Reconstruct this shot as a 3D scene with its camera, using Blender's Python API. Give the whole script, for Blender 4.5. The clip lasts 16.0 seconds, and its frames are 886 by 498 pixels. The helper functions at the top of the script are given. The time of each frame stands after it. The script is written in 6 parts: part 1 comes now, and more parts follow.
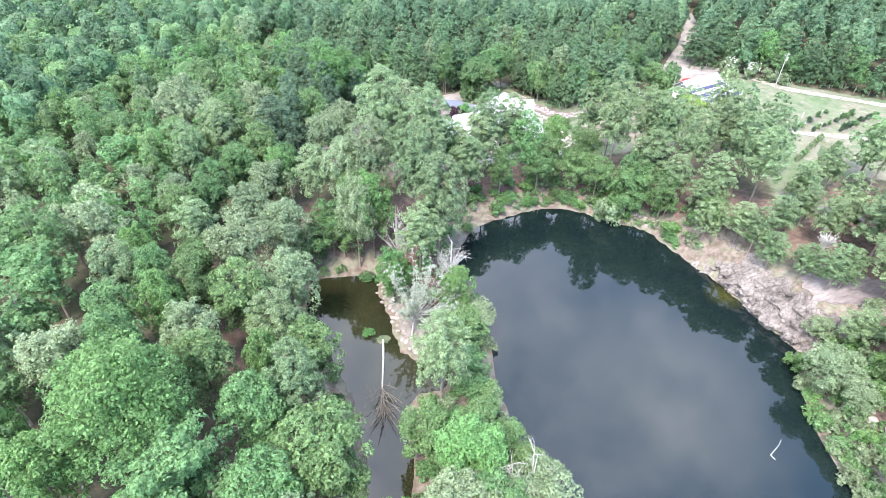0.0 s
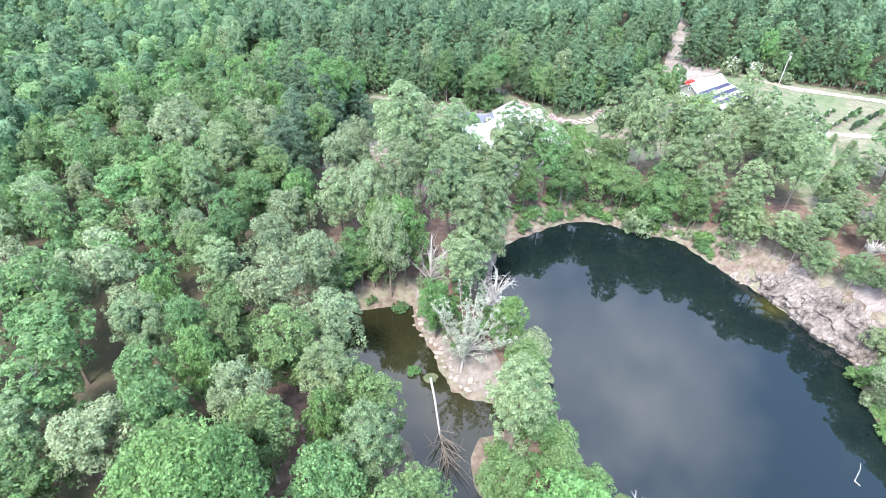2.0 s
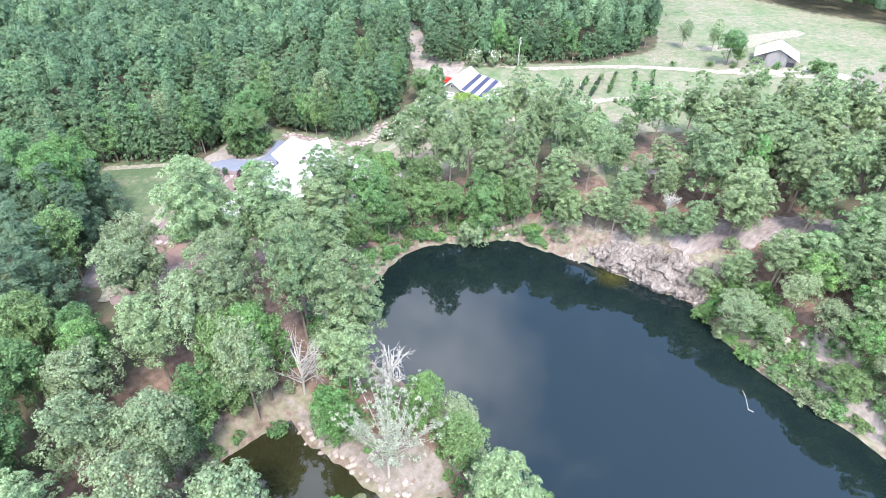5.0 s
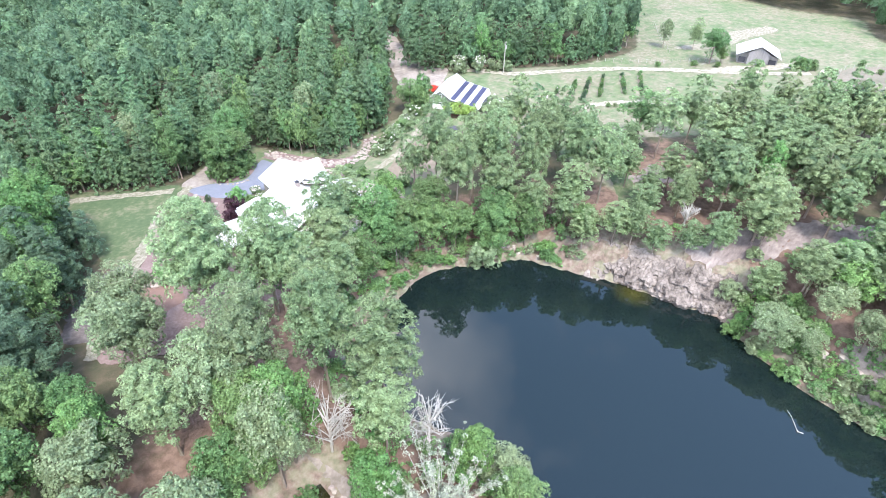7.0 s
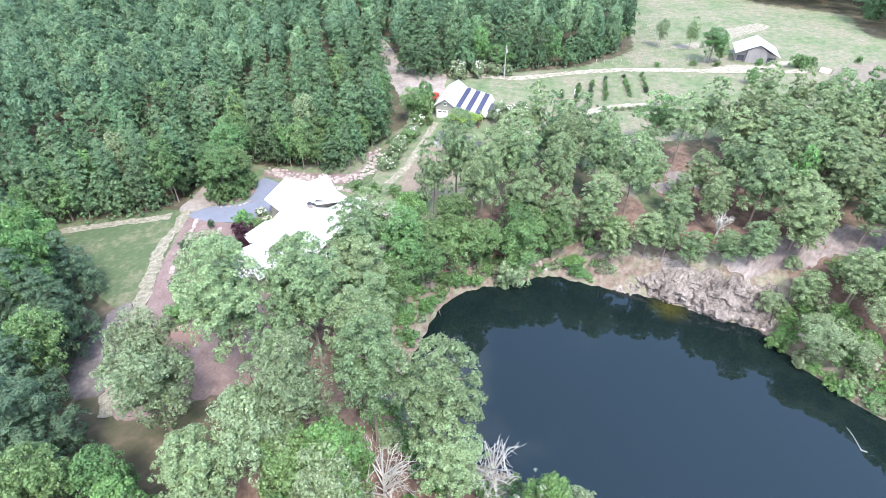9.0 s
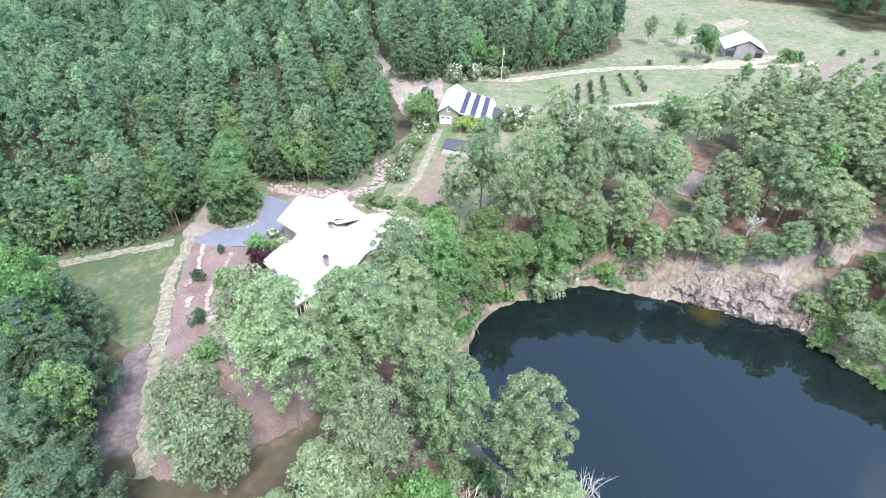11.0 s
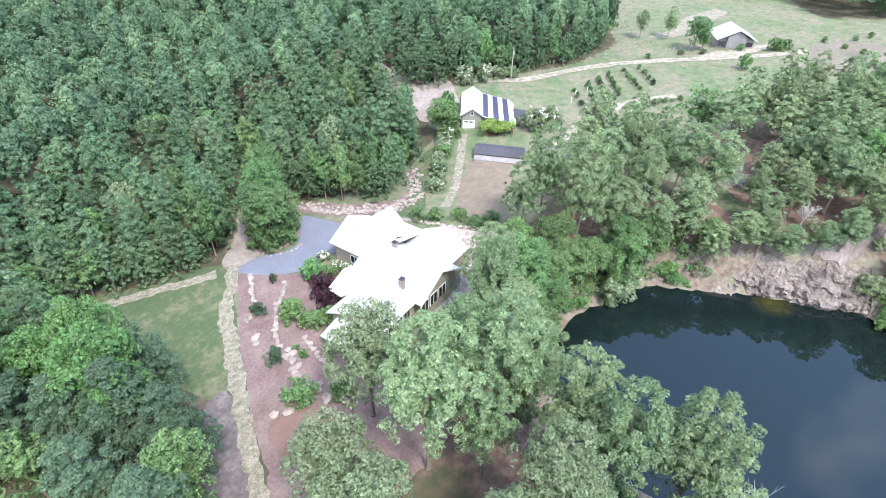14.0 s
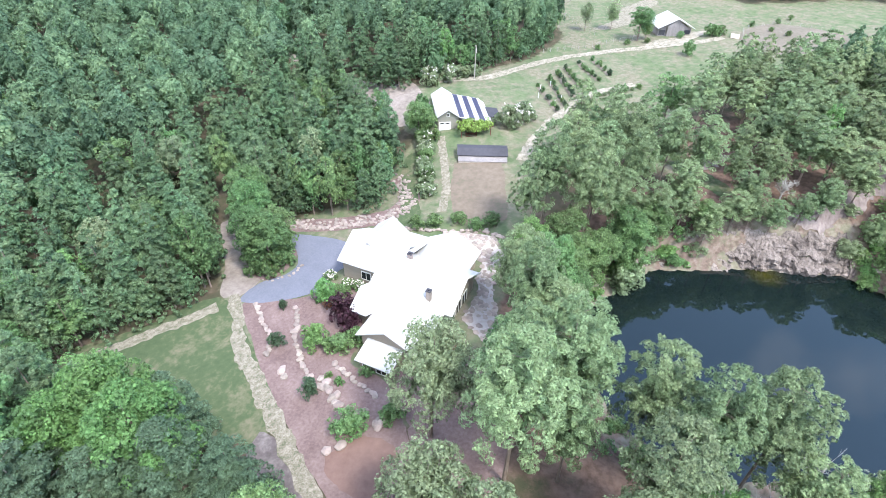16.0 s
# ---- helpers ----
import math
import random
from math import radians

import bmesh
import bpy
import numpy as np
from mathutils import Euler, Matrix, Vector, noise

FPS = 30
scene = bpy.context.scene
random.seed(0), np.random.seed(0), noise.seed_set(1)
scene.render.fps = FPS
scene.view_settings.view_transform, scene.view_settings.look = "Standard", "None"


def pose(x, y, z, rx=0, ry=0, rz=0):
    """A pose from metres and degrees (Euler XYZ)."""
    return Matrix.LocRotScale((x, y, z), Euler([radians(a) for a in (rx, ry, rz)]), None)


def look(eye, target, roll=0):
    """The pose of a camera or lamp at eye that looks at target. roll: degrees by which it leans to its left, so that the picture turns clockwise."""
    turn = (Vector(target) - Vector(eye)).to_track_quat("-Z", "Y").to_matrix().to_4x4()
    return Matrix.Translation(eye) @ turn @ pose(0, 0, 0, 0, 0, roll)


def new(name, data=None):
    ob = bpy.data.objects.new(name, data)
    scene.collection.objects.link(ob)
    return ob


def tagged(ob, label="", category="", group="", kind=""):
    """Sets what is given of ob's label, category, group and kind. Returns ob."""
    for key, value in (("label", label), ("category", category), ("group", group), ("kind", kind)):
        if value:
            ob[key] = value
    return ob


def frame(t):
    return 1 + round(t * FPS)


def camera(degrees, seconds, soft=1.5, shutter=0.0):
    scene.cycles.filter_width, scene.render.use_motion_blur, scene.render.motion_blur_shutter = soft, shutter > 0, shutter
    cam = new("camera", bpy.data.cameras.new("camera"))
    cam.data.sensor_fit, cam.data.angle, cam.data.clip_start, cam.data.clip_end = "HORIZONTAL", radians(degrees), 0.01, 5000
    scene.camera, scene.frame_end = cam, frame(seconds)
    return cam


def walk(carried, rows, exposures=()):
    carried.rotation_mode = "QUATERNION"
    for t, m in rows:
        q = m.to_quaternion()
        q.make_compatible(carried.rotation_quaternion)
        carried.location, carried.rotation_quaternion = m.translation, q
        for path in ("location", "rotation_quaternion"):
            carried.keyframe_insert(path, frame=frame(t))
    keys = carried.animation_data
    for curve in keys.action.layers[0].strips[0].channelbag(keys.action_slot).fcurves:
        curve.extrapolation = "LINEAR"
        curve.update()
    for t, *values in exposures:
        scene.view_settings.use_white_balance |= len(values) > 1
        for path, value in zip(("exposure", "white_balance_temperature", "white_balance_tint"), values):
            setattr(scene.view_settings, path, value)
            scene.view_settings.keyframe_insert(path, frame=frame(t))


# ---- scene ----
cam = camera(78.5, 16.0, soft=0.8)
METRES, EYE, TILT, LEAN, TURN = 110.0, 65.7, -37.3, -1.0, 0.0
ROWS = [
    (0.0, 0.0, 0.0, 0.0, -0.0, -0.0, 0.0),
    (0.5, -0.0313, 0.0104, 0.0083, -1.23, -0.05, 0.9),
    (1.0, -0.0594, 0.0227, 0.0189, -1.86, -0.14, 1.45),
    (1.5, -0.085, 0.0378, 0.0316, -2.63, -0.2, 2.01),
    (2.0, -0.1077, 0.0559, 0.0463, -3.43, -0.26, 2.67),
    (2.5, -0.128, 0.0763, 0.0631, -4.17, -0.29, 3.23),
    (3.0, -0.1453, 0.0981, 0.0809, -4.7, -0.36, 3.68),
    (3.5, -0.1589, 0.1215, 0.1004, -9.1, -0.79, 6.96),
    (4.0, -0.171, 0.1456, 0.1205, -20.81, -2.96, 15.07),
    (4.5, -0.1832, 0.1684, 0.1393, -26.53, -4.59, 18.62),
    (7.0, -0.2171, 0.2792, 0.2255, -34.04, -7.48, 22.79),
    (7.5, -0.2227, 0.3007, 0.2424, -34.45, -7.69, 23.04),
    (8.0, -0.2285, 0.3216, 0.2584, -35.08, -7.96, 23.41),
    (8.5, -0.2354, 0.3427, 0.2745, -36.15, -8.48, 23.94),
    (9.0, -0.2426, 0.3634, 0.2896, -37.51, -9.09, 24.64),
    (11.5, -0.2979, 0.4788, 0.3776, -43.23, -11.94, 27.02),
    (12.0, -0.3115, 0.5026, 0.3949, -43.72, -12.21, 27.22),
    (12.5, -0.3251, 0.5261, 0.4121, -44.11, -12.46, 27.38),
    (13.0, -0.3392, 0.5497, 0.4295, -44.52, -12.68, 27.61),
    (13.5, -0.3529, 0.5736, 0.4467, -46.3, -13.55, 28.36),
    (14.0, -0.3667, 0.5981, 0.4643, -49.67, -15.21, 29.57),
    (14.5, -0.3797, 0.6224, 0.4824, -52.14, -16.47, 30.44),
    (15.0, -0.3918, 0.6474, 0.5007, -54.73, -17.84, 31.27),
    (15.5, -0.4023, 0.6727, 0.5187, -57.25, -19.17, 31.97),
    (16.0, -0.4114, 0.6983, 0.5369, -59.93, -20.64, 32.69),
]
walk(cam, [(t, pose(0, 0, EYE, TILT, LEAN, TURN) @ pose(METRES * x, METRES * y, METRES * z, 90 + pitch, roll, yaw)) for t, x, y, z, yaw, pitch, roll in ROWS],
     [(0.0, 2.46), (4.0, 2.38), (9.0, 2.2), (16.0, 1.98)])

# ---- world and light ----
SUN_EL, SUN_AZ = 58.0, 205.0  # degrees; the azimuth runs clockwise from +y
world = bpy.data.worlds.new("world")
scene.world = world
world.use_nodes = True
wn, wl = world.node_tree.nodes, world.node_tree.links
sky = wn.new("ShaderNodeTexSky")
sky.sky_type, sky.sun_disc = "NISHITA", False
sky.sun_elevation, sky.sun_rotation = radians(SUN_EL), radians(SUN_AZ)
sky.dust_density, sky.air_density, sky.ozone_density = 0.6, 1.1, 4.0
geo = wn.new("ShaderNodeTexCoord")
cloud = wn.new("ShaderNodeTexNoise")
cloud.inputs["Scale"].default_value, cloud.inputs["Detail"].default_value, cloud.inputs["Roughness"].default_value = 2.4, 6.0, 0.55
ramp = wn.new("ShaderNodeValToRGB")
ramp.color_ramp.elements[0].position, ramp.color_ramp.elements[1].position = 0.42, 0.8
ramp.color_ramp.elements[0].color, ramp.color_ramp.elements[1].color = (0.02, 0.02, 0.02, 1), (0.85, 0.85, 0.85, 1)
mixc = wn.new("ShaderNodeMix")
mixc.data_type = "RGBA"
mixc.inputs[7].default_value = (8.5, 8.5, 9.1, 1)
wl.new(geo.outputs["Generated"], cloud.inputs["Vector"])
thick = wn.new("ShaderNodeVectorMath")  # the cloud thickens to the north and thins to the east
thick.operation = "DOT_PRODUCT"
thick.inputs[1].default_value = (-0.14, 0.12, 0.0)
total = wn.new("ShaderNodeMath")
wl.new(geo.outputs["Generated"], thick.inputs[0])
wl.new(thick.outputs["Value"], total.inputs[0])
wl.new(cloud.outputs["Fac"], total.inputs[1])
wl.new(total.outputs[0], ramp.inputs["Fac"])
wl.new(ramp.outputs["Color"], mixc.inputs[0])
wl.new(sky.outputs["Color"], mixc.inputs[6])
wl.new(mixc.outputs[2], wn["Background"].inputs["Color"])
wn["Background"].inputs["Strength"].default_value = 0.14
sun = new("sun", bpy.data.lights.new("sun", "SUN"))
sun.data.energy, sun.data.angle, sun.data.color = 1.5, radians(12), (1.0, 0.96, 0.9)
az = radians(SUN_AZ)
away = Vector((math.sin(az) * math.cos(radians(SUN_EL)), math.cos(az) * math.cos(radians(SUN_EL)), math.sin(radians(SUN_EL))))
sun.matrix_world = look(away * 300, (0, 0, 0))


# ---- materials ----
def material(name, colours, scale=1.0, rough=0.9, detail=6.0, bump=0.0, bump_scale=None, metal=0.0, vary=0.0, spec=0.3, leafy=0.0, stretch=(1, 1, 1), positions=None, patch_scale=None, grain=5.5, gaps=0.62):
    """A procedural surface: colours blended along noise, with a second coarser noise, relief and a change of tone from object to object."""
    m = bpy.data.materials.new(name)
    m.use_nodes = True
    n, l = m.node_tree.nodes, m.node_tree.links
    b = n["Principled BSDF"]
    b.inputs["Roughness"].default_value, b.inputs["Metallic"].default_value = rough, metal
    b.inputs["Specular IOR Level"].default_value = spec
    tc = n.new("ShaderNodeNewGeometry")
    mp = n.new("ShaderNodeMapping")
    mp.inputs["Scale"].default_value = stretch
    l.new(tc.outputs["Position"], mp.inputs["Vector"])
    fine = n.new("ShaderNodeTexNoise")
    fine.inputs["Scale"].default_value, fine.inputs["Detail"].default_value, fine.inputs["Roughness"].default_value = scale, detail, 0.62
    l.new(mp.outputs["Vector"], fine.inputs["Vector"])
    coarse = n.new("ShaderNodeTexNoise")
    coarse.inputs["Scale"].default_value, coarse.inputs["Detail"].default_value = patch_scale or scale * 0.13, 3.0
    l.new(mp.outputs["Vector"], coarse.inputs["Vector"])
    mix = n.new("ShaderNodeMath")
    mix.operation = "MULTIPLY_ADD"
    mix.inputs[1].default_value = 0.55
    half = n.new("ShaderNodeMath")
    half.operation = "MULTIPLY"
    half.inputs[1].default_value = 0.45
    l.new(coarse.outputs["Fac"], half.inputs[0])
    l.new(fine.outputs["Fac"], mix.inputs[0])
    l.new(half.outputs[0], mix.inputs[2])
    r = n.new("ShaderNodeValToRGB")
    cr = r.color_ramp
    k = len(colours)
    for i, c in enumerate(colours):
        at = positions[i] if positions else 0.3 + 0.4 * i / max(1, k - 1)
        e = cr.elements[i] if i < 2 else cr.elements.new(at)
        e.position = at
        e.color = (*c, 1)
    l.new(mix.outputs[0], r.inputs["Fac"])
    out = r.outputs["Color"]
    if vary:
        info = n.new("ShaderNodeObjectInfo")
        hsv = n.new("ShaderNodeHueSaturation")
        for key, lo, hi, src in (("Value", 1 - vary, 1 + vary, "Random"),):
            mr = n.new("ShaderNodeMapRange")
            mr.inputs["To Min"].default_value, mr.inputs["To Max"].default_value = lo, hi
            l.new(info.outputs[src], mr.inputs["Value"])
            l.new(mr.outputs["Result"], hsv.inputs[key])
        wob = n.new("ShaderNodeMath")
        wob.operation = "PINGPONG"
        wob.inputs[1].default_value = 0.07
        l.new(info.outputs["Random"], wob.inputs[0])
        hue = n.new("ShaderNodeMapRange")
        hue.inputs["From Max"].default_value = 0.07
        hue.inputs["To Min"].default_value, hue.inputs["To Max"].default_value = 0.5 - 0.09 * vary, 0.5 + 0.09 * vary
        l.new(wob.outputs[0], hue.inputs["Value"])
        l.new(hue.outputs["Result"], hsv.inputs["Hue"])
        l.new(out, hsv.inputs["Color"])
        out = hsv.outputs["Color"]
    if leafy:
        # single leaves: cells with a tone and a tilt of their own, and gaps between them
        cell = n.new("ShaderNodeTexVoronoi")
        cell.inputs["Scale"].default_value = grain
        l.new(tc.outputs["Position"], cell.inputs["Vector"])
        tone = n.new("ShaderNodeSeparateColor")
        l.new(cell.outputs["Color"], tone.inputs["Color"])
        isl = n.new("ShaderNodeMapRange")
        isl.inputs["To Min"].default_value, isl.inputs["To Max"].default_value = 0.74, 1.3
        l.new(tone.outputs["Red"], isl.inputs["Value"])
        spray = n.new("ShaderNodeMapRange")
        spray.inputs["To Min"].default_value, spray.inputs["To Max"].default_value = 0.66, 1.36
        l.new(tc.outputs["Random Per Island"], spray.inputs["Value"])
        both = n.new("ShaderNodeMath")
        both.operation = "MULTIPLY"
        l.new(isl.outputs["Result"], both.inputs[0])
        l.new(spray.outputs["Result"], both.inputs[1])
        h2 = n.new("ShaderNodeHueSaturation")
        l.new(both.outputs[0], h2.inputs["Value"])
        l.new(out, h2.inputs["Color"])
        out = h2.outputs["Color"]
        tilt = n.new("ShaderNodeVectorMath")
        tilt.operation = "MULTIPLY_ADD"
        tilt.inputs[1].default_value, tilt.inputs[2].default_value = (1.3, 1.3, 1.3), (-0.65, -0.65, -0.65)
        l.new(cell.outputs["Color"], tilt.inputs[0])
        lean = n.new("ShaderNodeVectorMath")
        l.new(tilt.outputs["Vector"], lean.inputs[0])
        l.new(tc.outputs["Normal"], lean.inputs[1])
        norm = n.new("ShaderNodeVectorMath")
        norm.operation = "NORMALIZE"
        l.new(lean.outputs["Vector"], norm.inputs[0])
        l.new(norm.outputs["Vector"], b.inputs["Normal"])
        tr = n.new("ShaderNodeBsdfTranslucent")
        ms = n.new("ShaderNodeMixShader")
        ms.inputs["Fac"].default_value = leafy
        l.new(out, tr.inputs["Color"])
        l.new(b.outputs["BSDF"], ms.inputs[1])
        l.new(tr.outputs["BSDF"], ms.inputs[2])
        hole = n.new("ShaderNodeMath")
        hole.operation = "GREATER_THAN"
        hole.inputs[1].default_value = gaps
        l.new(cell.outputs["Distance"], hole.inputs[0])
        clear = n.new("ShaderNodeBsdfTransparent")
        cut = n.new("ShaderNodeMixShader")
        l.new(hole.outputs[0], cut.inputs["Fac"])
        l.new(ms.outputs["Shader"], cut.inputs[1])
        l.new(clear.outputs["BSDF"], cut.inputs[2])
        l.new(cut.outputs["Shader"], n["Material Output"].inputs["Surface"])
    l.new(out, b.inputs["Base Color"])
    if bump:
        bp = n.new("ShaderNodeBump")
        bp.inputs["Strength"].default_value, bp.inputs["Distance"].default_value = bump, 0.25 if leafy else 0.1
        tex = fine
        if bump_scale:
            tex = n.new("ShaderNodeTexNoise")
            tex.inputs["Scale"].default_value, tex.inputs["Detail"].default_value = bump_scale, 5.0
            l.new(mp.outputs["Vector"], tex.inputs["Vector"])
        l.new(tex.outputs["Fac"], bp.inputs["Height"])
        l.new(bp.outputs["Normal"], b.inputs["Normal"])
    return m


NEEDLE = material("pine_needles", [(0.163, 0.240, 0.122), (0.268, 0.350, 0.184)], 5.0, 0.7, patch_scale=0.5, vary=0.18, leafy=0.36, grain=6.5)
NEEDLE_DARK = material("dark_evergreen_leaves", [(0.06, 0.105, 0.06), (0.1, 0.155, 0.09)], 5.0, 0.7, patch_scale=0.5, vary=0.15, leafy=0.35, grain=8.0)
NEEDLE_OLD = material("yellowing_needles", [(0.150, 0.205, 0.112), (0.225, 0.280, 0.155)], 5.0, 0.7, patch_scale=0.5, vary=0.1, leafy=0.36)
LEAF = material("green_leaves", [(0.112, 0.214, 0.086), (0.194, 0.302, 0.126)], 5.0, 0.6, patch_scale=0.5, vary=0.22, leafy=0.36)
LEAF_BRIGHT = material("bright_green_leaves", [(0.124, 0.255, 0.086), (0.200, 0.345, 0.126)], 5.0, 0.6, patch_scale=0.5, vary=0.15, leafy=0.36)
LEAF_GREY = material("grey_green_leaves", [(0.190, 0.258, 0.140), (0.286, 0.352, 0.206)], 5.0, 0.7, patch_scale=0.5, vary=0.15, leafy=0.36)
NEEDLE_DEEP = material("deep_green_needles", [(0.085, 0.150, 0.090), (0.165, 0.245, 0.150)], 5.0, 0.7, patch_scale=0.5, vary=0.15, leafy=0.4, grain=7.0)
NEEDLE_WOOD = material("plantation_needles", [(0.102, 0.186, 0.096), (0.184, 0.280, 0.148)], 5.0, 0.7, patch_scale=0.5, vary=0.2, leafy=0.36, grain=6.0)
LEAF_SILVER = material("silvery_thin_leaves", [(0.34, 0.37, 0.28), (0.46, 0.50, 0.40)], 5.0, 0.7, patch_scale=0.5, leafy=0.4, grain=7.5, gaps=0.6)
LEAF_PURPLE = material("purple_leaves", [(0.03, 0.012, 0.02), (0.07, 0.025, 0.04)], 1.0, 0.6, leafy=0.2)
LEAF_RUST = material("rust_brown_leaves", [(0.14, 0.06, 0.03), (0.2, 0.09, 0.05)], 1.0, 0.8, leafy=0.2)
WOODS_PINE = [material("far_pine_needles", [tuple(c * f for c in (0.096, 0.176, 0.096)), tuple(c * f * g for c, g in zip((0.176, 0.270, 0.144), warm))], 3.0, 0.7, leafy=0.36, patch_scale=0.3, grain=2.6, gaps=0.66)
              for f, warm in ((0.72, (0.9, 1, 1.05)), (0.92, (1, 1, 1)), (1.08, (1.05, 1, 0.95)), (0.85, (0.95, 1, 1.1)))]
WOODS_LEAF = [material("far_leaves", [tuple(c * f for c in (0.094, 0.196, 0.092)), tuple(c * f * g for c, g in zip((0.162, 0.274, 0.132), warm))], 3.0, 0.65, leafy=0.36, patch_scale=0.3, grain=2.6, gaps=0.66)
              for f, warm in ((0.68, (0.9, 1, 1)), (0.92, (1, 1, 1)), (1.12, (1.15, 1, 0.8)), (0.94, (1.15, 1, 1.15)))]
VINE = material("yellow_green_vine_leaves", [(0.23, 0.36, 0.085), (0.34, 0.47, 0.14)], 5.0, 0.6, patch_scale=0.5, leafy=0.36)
PETAL = material("white_petals", [(0.7, 0.68, 0.62), (0.8, 0.78, 0.74)], 3.0, 0.7, leafy=0.2)
BARK = material("bark", [(0.14, 0.11, 0.09), (0.3, 0.25, 0.21)], 4.0, 0.95, bump=0.5, stretch=(1, 1, 0.2), vary=0.2)
DEADWOOD = material("bleached_dead_wood", [(0.3, 0.28, 0.26), (0.5, 0.48, 0.45)], 3.0, 0.9, bump=0.3)
GRASS = material("mown_grass", [(0.055, 0.085, 0.04), (0.078, 0.108, 0.053), (0.165, 0.155, 0.1)], 1.0, 0.95, bump=0.5, bump_scale=9.0, positions=[0.32, 0.5, 0.64], patch_scale=0.16)
MULCH = material("red_brown_mulch", [(0.12, 0.08, 0.075), (0.185, 0.132, 0.125), (0.26, 0.195, 0.185)], 2.5, 0.95, bump=0.6, bump_scale=12.0)
REDSOIL = material("red_clay_soil", [(0.135, 0.085, 0.072), (0.215, 0.14, 0.12)], 1.2, 0.95, bump=0.4)
BARE = material("purple_brown_soil", [(0.07, 0.062, 0.058), (0.13, 0.11, 0.108), (0.22, 0.195, 0.19)], 1.6, 0.95, bump=0.5, bump_scale=6.0, patch_scale=0.5)
SOIL = material("garden_soil", [(0.1, 0.115, 0.065), (0.165, 0.135, 0.105), (0.22, 0.18, 0.145)], 0.8, 0.95, bump=0.5, bump_scale=6.0)
SAND = material("pale_sandy_track", [(0.1, 0.112, 0.065), (0.215, 0.195, 0.15), (0.36, 0.33, 0.275)], 5.0, 0.95, bump=0.4, bump_scale=12.0, positions=[0.36, 0.49, 0.66], patch_scale=1.4)
ROADSAND = material("sandy_road", [(0.16, 0.135, 0.118), (0.25, 0.215, 0.192), (0.35, 0.31, 0.285)], 1.1, 0.95, bump=0.5, bump_scale=6.0, patch_scale=0.25)
TRACK = material("pale_field_track", [(0.1, 0.115, 0.065), (0.26, 0.235, 0.185), (0.42, 0.385, 0.33)], 3.0, 0.95, bump=0.4, bump_scale=10.0, positions=[0.36, 0.47, 0.64], patch_scale=0.8)
FLAG = material("grey_pink_flagstone", [(0.25, 0.225, 0.215), (0.4, 0.37, 0.355)], 1.6, 0.9, bump=0.4, bump_scale=6.0, vary=0.25)
LEDGE = material("weathered_quarry_floor", [(0.11, 0.088, 0.086), (0.19, 0.157, 0.15), (0.32, 0.275, 0.255)], 0.7, 0.9, bump=0.7, bump_scale=3.0, positions=[0.34, 0.5, 0.68], stretch=(1.0, 2.2, 1.0))
GRAVEL = material("pale_bank_gravel", [(0.115, 0.1, 0.072), (0.175, 0.15, 0.132), (0.28, 0.245, 0.225)], 1.5, 0.95, bump=0.7, bump_scale=6.0, positions=[0.28, 0.44, 0.65], patch_scale=0.35)
DRYPLOT = material("dry_grey_brown_plot", [(0.1, 0.105, 0.07), (0.165, 0.145, 0.115), (0.24, 0.2, 0.165)], 0.9, 0.95, bump=0.4, bump_scale=6.0)
ASPHALT = material("blue_grey_gravel_drive", [(0.13, 0.14, 0.175), (0.19, 0.2, 0.245)], 3.0, 0.9, bump=0.3, bump_scale=15.0)
ROCK = material("pale_granite", [(0.075, 0.062, 0.056), (0.17, 0.143, 0.128), (0.31, 0.268, 0.242)], 0.9, 0.9, bump=0.9, bump_scale=2.0, positions=[0.36, 0.47, 0.64], stretch=(1.3, 1.3, 0.55))
rn, rl0 = ROCK.node_tree.nodes, ROCK.node_tree.links  # dark joints between the blocks
crack = rn.new("ShaderNodeTexVoronoi")
crack.feature = "DISTANCE_TO_EDGE"
crack.inputs["Scale"].default_value = 1.3
warp = rn.new("ShaderNodeMix")
warp.data_type = "VECTOR"
warp.inputs[0].default_value = 0.12
where = next(x for x in rn if x.bl_idname == "ShaderNodeMapping")
wave = next(x for x in rn if x.bl_idname == "ShaderNodeTexNoise")
rl0.new(where.outputs["Vector"], warp.inputs[4])
rl0.new(wave.outputs["Color"], warp.inputs[5])
rl0.new(warp.outputs[1], crack.inputs["Vector"])
seam = rn.new("ShaderNodeMapRange")
seam.inputs["From Max"].default_value, seam.inputs["To Min"].default_value = 0.06, 0.4
rl0.new(crack.outputs["Distance"], seam.inputs["Value"])
dim = rn.new("ShaderNodeHueSaturation")
rl0.new(seam.outputs["Result"], dim.inputs["Value"])
rl0.new(next(x for x in rn if x.bl_idname == "ShaderNodeValToRGB").outputs["Color"], dim.inputs["Color"])
rl0.new(dim.outputs["Color"], rn["Principled BSDF"].inputs["Base Color"])
STONE = material("boulder_stone", [(0.2, 0.165, 0.15), (0.4, 0.345, 0.31)], 1.2, 0.9, bump=0.5, bump_scale=5.0, vary=0.2)
ROOF = material("white_metal_roof", [(0.45, 0.455, 0.45), (0.52, 0.52, 0.52)], 0.5, 0.5, spec=0.5)
SIDING = material("tan_wood_siding", [(0.26, 0.23, 0.19), (0.34, 0.3, 0.25)], 2.0, 0.8, bump=0.2, stretch=(1, 1, 8))
SIDING_GREY = material("grey_green_siding", [(0.22, 0.22, 0.18), (0.29, 0.28, 0.24)], 2.0, 0.8, stretch=(1, 1, 8))
